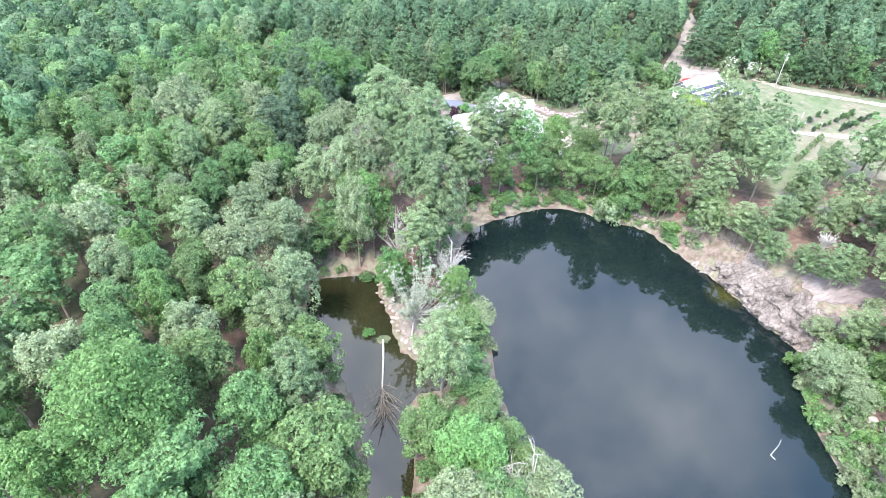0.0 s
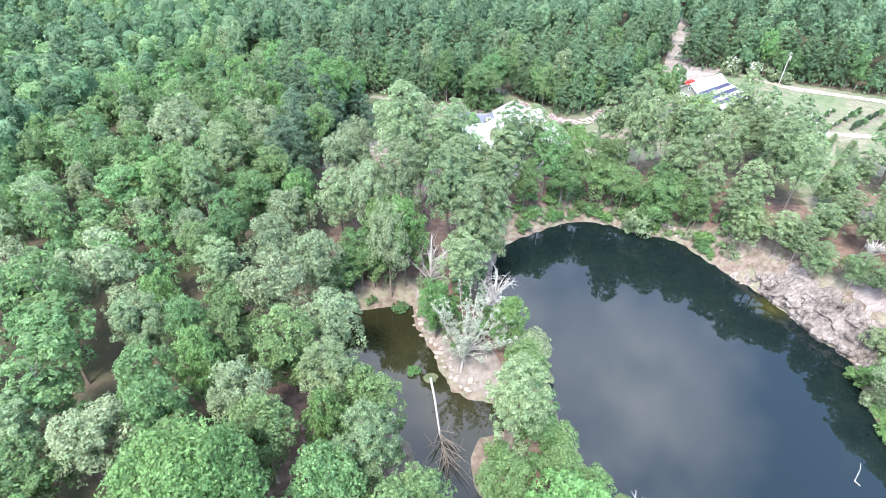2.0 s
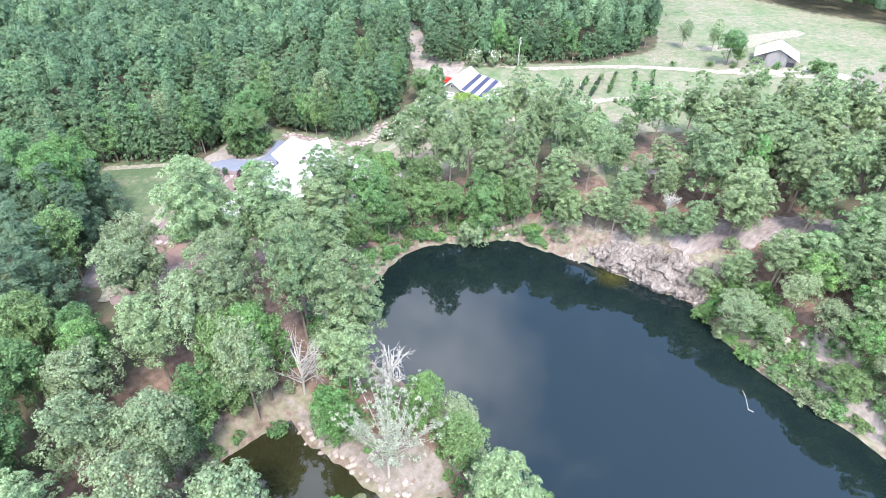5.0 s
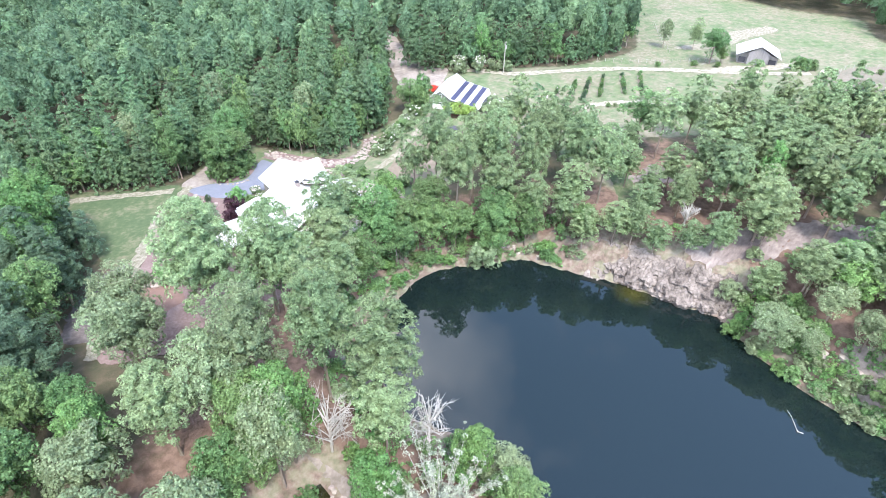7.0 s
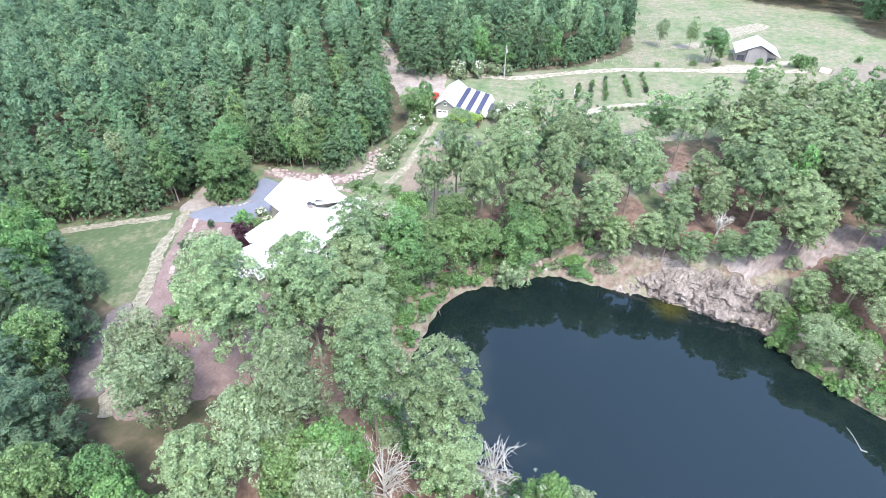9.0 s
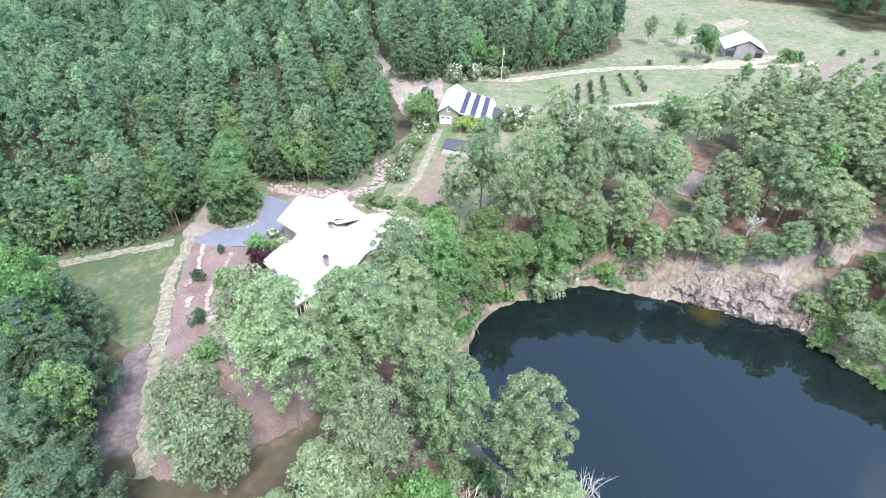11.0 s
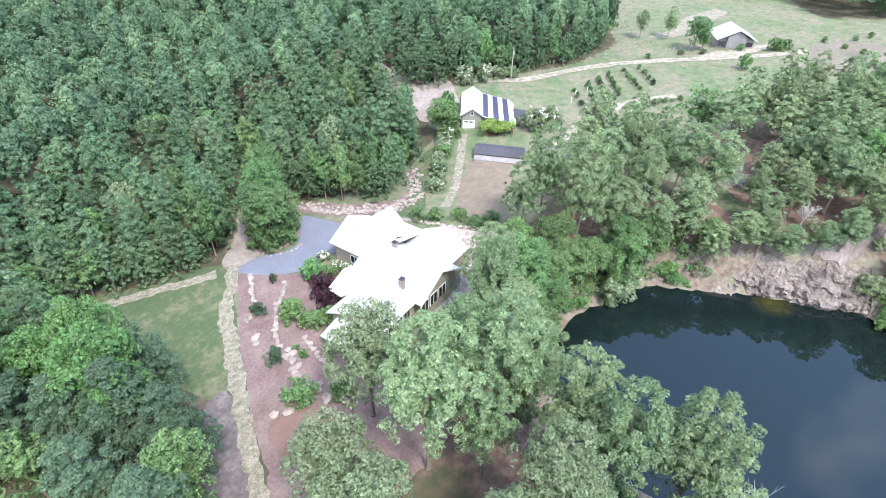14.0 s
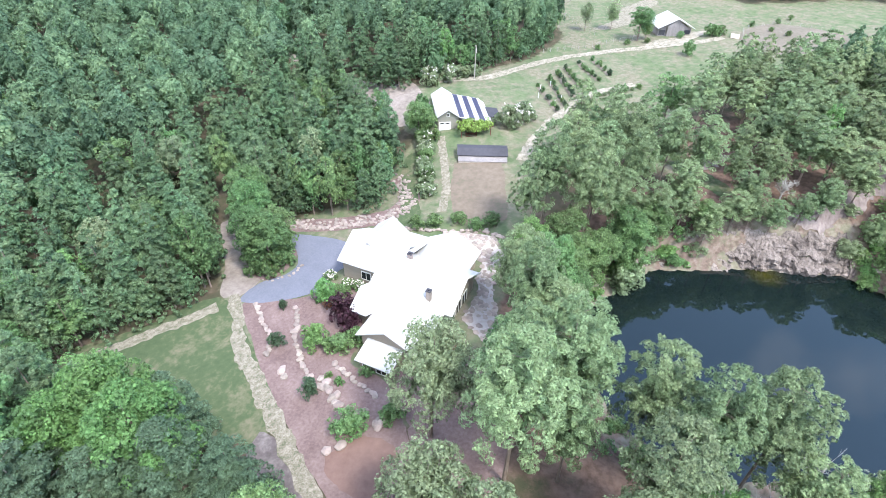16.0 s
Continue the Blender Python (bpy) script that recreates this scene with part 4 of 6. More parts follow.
# the woods between: each tree a thing near the path, the rest joined as far woods
DARK = [(-27, 127.8, 15, 4.6), (-34.5, 118, 18, 5.2), (-35, 107, 17, 6), (-37, 145, 17, 5.5), (-22.5, 141.5, 13, 4.4), (-29, 133.5, 17, 5.6), (-33, 139, 15, 5), (-36, 128, 16, 5)]
for row in DARK:
    plant("K", *row)
OPEN = [smooth_ring([(-9, 80), (-4, 73), (2, 70), (5, 62), (3, 56), (-4, 57), (-8, 66), (-11, 76)]), smooth_ring([(60, 158), (66, 168.5), (73, 179), (82, 177), (90, 169), (86, 160), (70, 154)]), smooth_ring([(-20, 117), (-12, 113), (-5, 110.5), (-2.5, 104), (-7, 100.5), (-13, 105.5), (-20, 112)]), smooth_ring([(-29, 114), (-25, 114), (-24.5, 109), (-29, 108.5)]), ribbon([(-14, 137), (-20, 126), (-26, 117), (-31, 108)], 9.0), smooth_ring(FIELD), smooth_ring([(-22, 171), (-10, 165), (0, 160), (4, 163), (16, 175), (22, 174), (23, 163), (36, 154), (44, 150), (54, 153), (66, 158), (66, 120), (46, 116), (36, 118), (30, 114), (14, 112), (-6, 112), (-22, 108), (-26, 118), (-20, 130), (-23, 150)]),
        ribbon([(74, 160), (80, 178), (89, 205), (103, 238)], 6.5), ribbon([(96, 120), (84, 106), (74, 96), (66, 86), (61, 79)], 9.5), smooth_ring([(55, 62), (63, 58), (62, 48), (65, 44), (65, 36), (61, 29), (55, 27)]), smooth_ring([(70, 82), (72, 95), (90, 90), (94, 82), (80, 78)]), smooth_ring([(63, 70), (72, 65), (84, 57), (90, 50), (84, 47), (72, 55), (64, 61)])]
VIEW = np.array([(-66, 26), (-10, 20), (50, 18), (66, 16), (100, 40), (290, 12), (340, 100), (330, 160), (300, 190), (248, 250), (222, 270), (140, 296), (100, 374), (0, 374), (-60, 352), (-100, 335), (-195, 285), (-200, 240), (-90, 85)], float)
spots = []
gap = 6.7
for j in range(int(440 / (gap * 0.87))):
    for i in range(int(640 / gap)):
        x = -260 + gap * (i + 0.5 * (j % 2)) + RNG.uniform(-1.7, 1.7)
        y = -25 + gap * 0.87 * j + RNG.uniform(-1.7, 1.7)
        spots.append((x, y))
spots = np.array(spots)
keep = ring_distance(spots[:, 0], spots[:, 1], VIEW) < 0
open_d = np.min([ring_distance(spots[:, 0], spots[:, 1], ring) for ring in OPEN], axis=0)
keep &= open_d > 0.6
water_d = np.minimum(ring_distance(spots[:, 0], spots[:, 1], LAKE_RING), ring_distance(spots[:, 0], spots[:, 1], POND_RING))
keep &= water_d > np.where((spots[:, 0] > 46) & (spots[:, 1] > 58) & (spots[:, 1] < 86), 7.0, np.where((spots[:, 1] > 85) & (spots[:, 0] > 0), 3.6, 2.5))
px = np.array([p[0] for p in PLANTED])
py = np.array([p[1] for p in PLANTED])
pr = np.array([p[2] for p in PLANTED])
for i in np.nonzero(keep)[0]:
    if np.any(np.hypot(px - spots[i, 0], py - spots[i, 1]) < 0.62 * pr + 2.0):
        keep[i] = False
spots, open_d = spots[keep], open_d[keep]
is_west = spots[:, 0] + 0.35 * (spots[:, 1] - 100) < -18
is_west &= ~((spots[:, 1] > 148) & (spots[:, 0] > -45))
path_d = np.hypot(spots[:, 0] - np.clip(spots[:, 0], -30, 60), spots[:, 1] - np.clip(spots[:, 1], 40, 140))
order = np.argsort(path_d)
made = {"pine": 0, "leaf": 0}
# a row of low-branched trees closes the edge of the wood
for line in ([(26, 161), (30.5, 153.5), (35, 148.8), (39, 147.8), (44, 151.5), (50, 154)], [(-23, 172), (-10, 166), (0, 161), (5, 165), (16, 177)], [(25, 164), (37, 155.5), (44, 152), (51, 155), (58, 160.5), (64, 169.5), (71.5, 183)], [(88, 166), (93, 161.5), (101, 156), (112, 150.5), (126, 144.5), (148, 143.5)], [(-24, 168), (-26, 156), (-25, 142)]):
    c = smooth_line(line)
    run = np.concatenate([[0], np.cumsum(np.hypot(*np.diff(c, axis=0).T))])
    for s0 in np.arange(0, run[-1], 3.4):
        x, y = np.interp(s0, run, c[:, 0]) + RNG.uniform(-0.6, 0.6), np.interp(s0, run, c[:, 1]) + RNG.uniform(-0.6, 0.6)
        plant("F" if RNG.random() < 0.7 else "D", x, y, RNG.uniform(8, 14.5), RNG.uniform(2.4, 3.4), "c")
far = []
for i in order:
    x, y = spots[i]
    patchy = noise.noise(Vector((x * 0.035, y * 0.035, 1.0)))
    leafy = (is_west[i] and RNG.random() < 0.86) or (not is_west[i] and RNG.random() < 0.07)
    kind = "leaf" if leafy else "pine"
    make = "" if -48 < x < 24 and 20 < y < 128 else "c"
    if made[kind] < (190 if kind == "pine" else 170):
        made[kind] += 1
        if leafy:
            u = RNG.random() + 0.25 * patchy
            plant("B" if u < 0.13 else "G" if u < 0.3 else "D", x, y, RNG.uniform(11, 17), RNG.uniform(3.0, 4.9), make)
        else:
            edge = 0.78 if 58 < x < 72 and y < 90 else 1.08 if y < 110 else 1.0
            if -8 < x < 64 and 85 < y < 120:
                plant("P" if RNG.random() < 0.7 else "D", x, y, RNG.uniform(15, 20.5), RNG.uniform(3.8, 5.0), make)
                continue
            plant("F" if y > 112 else "E" if x > 62 else "P", x, y, RNG.uniform(13, 17.5) * edge, RNG.uniform(3.3, 4.6), make)
    else:
        far.append((x, y, leafy, open_d[i] < 6))


def far_crown(rng, form, r, z0, z1, sprigs, size, segs=10, rings=7):
    """A far tree's crown: a lobed core with leaf sprays standing out of it."""
    phase = rng.uniform(0, 6.28, 3)

    def reach(u, a):
        if form == "pine":
            w = np.minimum(1.0, 0.6 + 1.2 * u) * (1 - u ** 1.7) ** 0.6
        else:
            w = np.sqrt(np.clip(1 - (1.7 * u - 0.72) ** 2, 0, 1))
        return r * w * (1 + 0.16 * np.sin(5 * a + phase[0] + 7 * u) + 0.12 * np.sin(3 * a + phase[1] - 9 * u))
    us, an = np.meshgrid(np.linspace(0, 0.93, rings), 6.2832 * np.arange(segs) / segs, indexing="ij")
    an = an + rng.uniform(-0.2, 0.2, an.shape)
    rr = reach(us, an) * rng.uniform(0.6, 0.85, us.shape)
    core = np.stack([np.cos(an) * rr, np.sin(an) * rr, z0 + (z1 - z0) * us + rng.uniform(-0.35, 0.35, us.shape)], -1).reshape(-1, 3)
    core = np.vstack([core, [(0, 0, z1 - 0.4)]])
    f = []
    for i in range(rings - 1):
        for j in range(segs):
            a, b0, c, d = i * segs + j, i * segs + (j + 1) % segs, (i + 1) * segs + (j + 1) % segs, (i + 1) * segs + j
            f += [(a, b0, c), (a, c, d)]
    f += [((rings - 1) * segs + j, (rings - 1) * segs + (j + 1) % segs, rings * segs) for j in range(segs)]
    n0 = 15
    u, a = np.append((np.arange(n0 - 1) + rng.uniform(0, 1, n0 - 1)) / n0 * 0.92, 0.93), 2.39996 * np.arange(n0) + rng.uniform(-0.6, 0.6, n0)
    rr = reach(u, a) * rng.uniform(0.68, 0.98, n0)
    c = np.stack([np.cos(a) * rr, np.sin(a) * rr, z0 + (z1 - z0) * u], 1)
    v2, f2 = clump_leaves(rng, c, r * rng.uniform(0.24, 0.36, n0), sprigs / n0, size, np.array([0, 0, z0]), up=0.6)
    return np.vstack([core, v2]), np.vstack([np.array(f), f2 + len(core)])


def woods(name, rows, form, mats, label, near):
    """All the trees of a far wood in one mesh; those at its edge are leafy to the ground."""
    temps = []
    for i in range(10):
        low = 0.55 if i >= 7 else 1.0
        if form == "pine":
            temps.append(far_crown(RNG, form, 4.1, 9.2 * low, 16.5, 320 if near else 190, 0.46 if near else 0.58))
        else:
            temps.append(far_crown(RNG, form, 4.5, 4.0 * low, 14.5, 300 if near else 190, 0.48 if near else 0.58))
    vs, ts, at, slots = [], [], 0, []
    xs = np.array([(r[0], r[1]) for r in rows])
    zs = terrain(xs[:, 0], xs[:, 1])
    for (x, y, _, edge), z in zip(rows, zs):
        v, t = temps[RNG.integers(7, 10) if edge else RNG.integers(7)]
        a, s, h = RNG.uniform(0, 6.28), RNG.uniform(0.75, 1.12), RNG.uniform(0.78, 1.14)
        c0, s0 = math.cos(a) * s, math.sin(a) * s
        w = np.stack([v[:, 0] * c0 - v[:, 1] * s0 + x, v[:, 0] * s0 + v[:, 1] * c0 + y, v[:, 2] * h + z], 1)
        vs.append(w.astype(np.float32))
        ts.append(t + at)
        slots.append(np.full(len(t), RNG.integers(4)))
        at += len(v)
    me = mesh_from(name, np.vstack(vs), np.vstack(ts), mats, smooth=True, slots=np.concatenate(slots))
    return tagged(new(name, me), label, "woodland", kind="stuff")


for leafy in (False, True):
    rows = [f for f in far if f[2] == leafy]
    cut = len(rows) // 3
    tag = ("leaf", WOODS_LEAF, "dense mixed broadleaf wood") if leafy else ("pine", WOODS_PINE, "dense planted pine wood")
    if cut:
        woods("woodland", rows[:cut], tag[0], tag[1], tag[2] + " beyond the clearing", True)
        woods("woodland", rows[cut:], tag[0], tag[1], tag[2] + " reaching to the distance", False)
print("trees", len(PLANTED), "far", len(far))

# ---- the house ----
def gable(parent, axis, a0, a1, c, half, eave, ridge, floor, wall=SIDING, over=0.7, name="roof"):
    """A block under a gable roof: the ridge runs along the axis from a0 to a1 over c."""
    def at(a, s, z):
        return (a, c + s, z) if axis == "x" else (c + s, a, z)
    drop = (ridge - eave) / half
    bm = bmesh.new()
    for side in (-1, 1):
        slab(bm, [at(a0, 0, ridge), at(a1, 0, ridge), at(a1, side * half, eave), at(a0, side * half, eave)], 0.16)
    roof = part(name, bm, ROOF, parent, "white standing-seam metal roof")
    w = half - over
    sec = [(-w, floor), (w, floor), (w, eave + drop * over - 0.17), (0, ridge - 0.2), (-w, eave + drop * over - 0.17)]
    s0, s1 = (a0 + over, a1 - over) if a1 > a0 else (a0 - over, a1 + over)
    across = (0, 1, 0) if axis == "x" else (1, 0, 0)
    o = ((s0, c, 0), (s1, c, 0)) if axis == "x" else ((c, s0, 0), (c, s1, 0))
    part("wall", prism(bmesh.new(), sec, (o[0], across), (o[1], across)), wall, parent)
    return roof


def window(parent, x, y, z, w, h, face):
    """A dark window with a white frame on a wall facing the way named."""
    nx, ny = {"w": (-1, 0), "e": (1, 0), "s": (0, -1), "n": (0, 1)}[face]
    m = Matrix.Translation((x, y, z)) @ Matrix.Rotation(math.atan2(nx, -ny), 4, "Z")
    bm = bmesh.new()
    for x0, x1, z0, z1 in ((-w / 2 - 0.1, w / 2 + 0.1, h, h + 0.12), (-w / 2 - 0.1, w / 2 + 0.1, -0.12, 0), (-w / 2 - 0.1, -w / 2, 0, h), (w / 2, w / 2 + 0.1, 0, h), (-0.04, 0.04, 0, h)):
        box(bm, x0, x1, -0.09, 0.02, z0, z1, m)
    win = part("window", bm, TRIM, parent, "white-framed dark window")
    part("pane", boxed(-w / 2, w / 2, -0.04, 0.03, 0, h, m), DARKWIN, win)


house = thing("house", Matrix.Translation((12, 128, 4.2)), "rambling single-storey house with white metal roofs and tan siding", "house")
HX = Matrix.Translation((-12, -128, -4.2))
gable(house, "y", 142.2 - 128, 131.0 - 128, 17.7 - 12, 5.3, 3.85, 6.8, -0.5)
gable(house, "y", 134.0 - 128, 119.4 - 128, 14.3 - 12, 5.7, 3.85, 7.0, -0.5)
gable(house, "x", -0.8 - 12, 12.0 - 12, 125.4 - 128, 4.9, 3.8, 6.2, -0.5)
gable(house, "x", 14.0 - 12, 25.5 - 12, 126.2 - 128, 5.0, 3.8, 6.5, -0.5)
gable(house, "x", 16.0 - 12, 25.0 - 12, 138.2 - 128, 3.2, 3.9, 6.4, -0.5)
part("valley_roof", slab(bmesh.new(), [(5.2, 2.2, 6.2), (5.2, 9.0, 6.4), (13.0, 8.2, 3.9), (13.2, 2.2, 3.85)], 0.16), ROOF, house, "white metal roof between the wings")
part("porch_roof", slab(bmesh.new(), [(3.2 - 12, 131.0 - 128, 3.7), (3.6 - 12, 134.2 - 128, 3.4), (8.6 - 12, 135.2 - 128, 3.8), (12.5 - 12, 131.5 - 128, 4.9), (9 - 12, 127 - 128, 4.6)], 0.16), ROOF, house, "white metal porch roof")
part("porch_roof", slab(bmesh.new(), [(-3.9 - 12, 128.6 - 128, 2.5), (-3.9 - 12, 122.8 - 128, 2.5), (0.4 - 12, 122.8 - 128, 3.5), (0.4 - 12, 128.6 - 128, 3.5)], 0.16), ROOF, house, "white metal porch roof")
part("annex_wall", boxed(-3.3 - 12, 0 - 12, 123.3 - 128, 128.1 - 128, -0.5, 2.4), SIDING, house)
part("porch_wall", boxed(4.4 - 12, 9 - 12, 130.5 - 128, 133.6 - 128, -0.5, 3.2), SIDING, house)
window(house, 13.08 - 12, 137.0 - 128, 1.0, 1.7, 1.5, "w")
window(house, -3.32 - 12, 124.6 - 128, 0.9, 1.6, 1.1, "w")
window(house, -3.32 - 12, 127.0 - 128, 0.9, 1.2, 1.1, "w")
for k in range(3):
    window(house, 10.6 - 12 + 2.4 * k, 120.08 - 128, 0.7, 1.8, 2.2, "s")
for k in range(4):
    window(house, 1.6 - 12 + 1.9 * k, 121.18 - 128, 0.7, 1.4, 2.0, "s")
for k in range(3):
    window(house, 24.82 - 12, 123.6 - 128 + 2.3 * k, 0.6, 1.6, 2.0, "e")
for cx, cy, base, top in ((15.6, 129.9, 5.6, 7.6), (9.2, 123.4, 4.6, 7.3)):
    x, y = cx - 12, cy - 128
    ch = part("chimney", boxed(x - 0.36, x + 0.36, y - 0.36, y + 0.36, base, top - 0.35, bevel=0.03), STONE, house, "pale stuccoed chimney")
    bm = boxed(x - 0.42, x + 0.42, y - 0.42, y + 0.42, top - 0.35, top - 0.25)
    tube(bm, [(x, y, top - 0.25), (x, y, top)], [0.2, 0.2], 8)
    part("chimney_cap", bm, SHINGLE, ch, "dark metal chimney cap")
part("bargeboard", slab(slab(bmesh.new(), [(8.5 - 12, 119.3 - 128, 3.95), (14.3 - 12, 119.3 - 128, 7.1), (14.3 - 12, 119.2 - 128, 7.1), (8.5 - 12, 119.2 - 128, 3.95)], 0.3), [(14.3 - 12, 119.3 - 128, 7.1), (20.1 - 12, 119.3 - 128, 3.95), (20.1 - 12, 119.2 - 128, 3.95), (14.3 - 12, 119.2 - 128, 7.1)], 0.3), TRIM, house, "white bargeboard")
part("deck", boxed(2 - 12, 9 - 12, 117.2 - 128, 120.4 - 128, -0.6, 0.35), TIMBER, house, "brown timber deck")
bm = bmesh.new()
for k in range(8):
    box(bm, 2 - 12 + k, 2.08 - 12 + k, 117.2 - 128, 117.28 - 128, 0.35, 1.35)
box(bm, 2 - 12, 9.1 - 12, 117.18 - 128, 117.3 - 128, 1.3, 1.38)
part("deck_rail", bm, TIMBER, house)

# ---- the garage, its pergola and the long shed ----
GZ = 7.8
GM = Matrix.Translation((65.2, 148.8, GZ)) @ Matrix.Rotation(radians(-58.7), 4, "Z")
garage = thing("garage", GM, "grey-green workshop garage with a white metal roof and dark solar strips", "garage")
part("wall", prism(bmesh.new(), [(0.35, -0.5), (5.35, -0.5), (5.35, 3.6), (2.85, 5.25), (0.35, 3.55)], ((0, 0.5, 0), (1, 0, 0)), ((0, 14.3, 0), (1, 0, 0))), SIDING_GREY, garage)
part("wall", prism(bmesh.new(), [(5.36, -0.5), (12.9, -0.5), (12.9, 1.9), (5.36, 3.3)], ((0, 1.4, 0), (1, 0, 0)), ((0, 14.2, 0), (1, 0, 0))), SIDING_GREY, garage)
for pts in ([(0, 0, 3.6), (0, 15, 3.6), (2.85, 15, 5.5), (2.85, 0, 5.5)], [(2.85, 0, 5.5), (2.85, 15, 5.5), (5.7, 15, 3.6), (5.7, 0, 3.6)], [(5.7, 0, 3.6), (5.7, 15, 3.6), (13.7, 15, 2.0), (13.7, 0, 2.0)]):
    part("roof", slab(bmesh.new(), pts, 0.14), ROOF, garage, "white metal roof slope")
for x in (5.5, 8.1, 10.7):
    z = 3.6 - (x - 5.7) * 0.2 + 0.06
    bm = bmesh.new()
    for k in range(9):
        slab(bm, [(x, 0.35 + 1.6 * k, z), (x, 1.91 + 1.6 * k, z), (x + 1.35, 1.91 + 1.6 * k, z - 0.27), (x + 1.35, 0.35 + 1.6 * k, z - 0.27)], 0.05)
    part("solar_strip", bm, SOLAR, garage, "strip of dark blue solar panels")
door = part("garage_door", boxed(0.65, 3.6, 0.4, 0.5, 0, 2.35), TRIM, garage, "white sectional garage door")
for k in (0, 1):
    part("pane", boxed(1.0 + 1.25 * k, 1.95 + 1.25 * k, 0.36, 0.42, 1.8, 2.1), DARKWIN, door)
for k in range(3):
    part("door_rib", boxed(0.65, 3.6, 0.375, 0.4, 0.55 + 0.55 * k, 0.58 + 0.55 * k), TRIM, door)
part("gable_window", boxed(2.5, 3.2, 0.42, 0.52, 3.6, 4.6), TRIM, garage, "small white gable window")
part("window", boxed(2.62, 3.08, 0.39, 0.45, 3.75, 4.45), DARKWIN, garage)
lean = part("lean_to_roof", slab(bmesh.new(), [(13.4, 3.5, 2.1), (13.4, 9.5, 2.1), (16.6, 9.5, 1.7), (16.6, 3.5, 1.7)], 0.1), SHINGLE, garage, "dark corrugated lean-to roof")
for y in (3.8, 6.4, 9.2):
    part("post", boxed(16.2, 16.35, y, y + 0.15, -0.6, 1.7), TIMBER, garage)

pergola = thing("pergola", GM, "timber pergola overgrown with bright green vine", "pergola")
for x in (5.6, 9.2, 12.6):
    for y in (-3.4, -0.3):
        part("post", boxed(x, x + 0.16, y, y + 0.16, -0.8, 2.4), TIMBER, pergola)
for y in (-3.4, -0.3):
    part("beam", boxed(5.2, 13.2, y, y + 0.14, 2.4, 2.6), TIMBER, pergola)
for k in range(12):
    part("rafter", boxed(5.4 + 0.66 * k, 5.48 + 0.66 * k, -3.8, 0.1, 2.6, 2.72), TIMBER, pergola)
rv = np.random.default_rng(3)
vc = np.stack([rv.uniform(5, 13.2, 60), rv.uniform(-3.9, 0.2, 60), rv.uniform(2.5, 3.0, 60)], 1)
vc[:14, 2] -= rv.uniform(0.1, 0.7, 14)
vc[:14, 1] = -3.8
o = new("vine", foliage_mesh("vine", rv, (vc, rv.uniform(0.5, 0.8, 60), np.array([9, -2, 1.0])), 60, 0.2, [VINE], 0.1))
o.parent = pergola
tagged(o, "bright green vine over the rafters")
table = thing("picnic_table", GM @ Matrix.Translation((8.0, -2.6, -0.2)), "red-brown timber picnic table with two benches", "table")
part("tabletop", boxed(-1.3, 1.3, -0.4, 0.4, 0.72, 0.78), TIMBER, table)
for y in (-0.85, 0.6):
    part("bench", boxed(-1.3, 1.3, y, y + 0.25, 0.42, 0.47), TIMBER, table)
for x in (-1.0, 0.9):
    part("leg", boxed(x, x + 0.1, -0.8, 0.8, 0.36, 0.42), TIMBER, table)
    for y in (-0.75, 0.65):
        part("leg", boxed(x, x + 0.1, y, y + 0.1, -0.3, 0.72), TIMBER, table)

SM = Matrix.Translation((56.6, 139.3, height(58.8, 134.2) - 0.1)) @ Matrix.Rotation(math.atan2(-10.2, 4.5), 4, "Z")
shed = thing("long_shed", SM, "long low garden shed with dark roof and pale stone front", "shed")
part("front_wall", boxed(0.15, 11, 0.25, 0.5, -0.6, 1.25), SIDING_GREY, shed)
part("plinth", boxed(0.1, 11.1, -1.35, -1.1, -0.6, 0.35, bevel=0.05), STONE, shed, "pale stone plinth")
part("cold_frame", slab(bmesh.new(), [(0.05, -1.4, 0.45), (11.15, -1.4, 0.45), (11.15, 0.2, 1.0), (0.05, 0.2, 1.0)], 0.06), BARNWOOD, shed, "weathered grey sloping lid")
part("back_wall", boxed(0.15, 11, 3.1, 3.35, -0.6, 2.0), SIDING_GREY, shed)
for x in (0.15, 10.8):
    part("side_wall", prism(bmesh.new(), [(0.5, -0.6), (3.1, -0.6), (3.1, 1.95), (0.5, 1.3)], ((x, 0, 0), (0, 1, 0)), ((x + 0.2, 0, 0), (0, 1, 0))), SIDING_GREY, shed)
part("roof", slab(slab(bmesh.new(), [(-0.15, -0.1, 1.25), (11.3, -0.1, 1.25), (11.3, 1.9, 2.15), (-0.15, 1.9, 2.15)], 0.1), [(-0.15, 1.9, 2.15), (11.3, 1.9, 2.15), (11.3, 3.7, 2.05), (-0.15, 3.7, 2.05)], 0.1), SHINGLE, shed, "dark grey metal roof")
for k in range(9):
    part("post", boxed(0.2 + 1.33 * k, 0.28 + 1.33 * k, 0.18, 0.25, -0.5, 1.2), TRIM, shed)

car = thing("car", Matrix.Translation((72.4, 156.4, height(72.4, 156.4) + 0.1)) @ Matrix.Rotation(radians(-58.7), 4, "Z"), "bright red car parked beside the garage", "car")
part("body", boxed(-0.85, 0.85, -2.1, 2.1, 0.3, 0.85, bevel=0.12), CARPAINT, car)
part("cabin", boxed(-0.72, 0.72, -1.3, 1.0, 0.85, 1.4, bevel=0.18), CARPAINT, car)
part("windscreen", boxed(-0.6, 0.6, 0.85, 1.02, 0.92, 1.3), DARKWIN, car)
for x in (-0.8, 0.8):
    for y in (-1.35, 1.35):
        part("wheel", tube(bmesh.new(), [(x - 0.1, y, 0.32), (x + 0.1, y, 0.32)], [0.32, 0.32], 12), RUBBER, car)

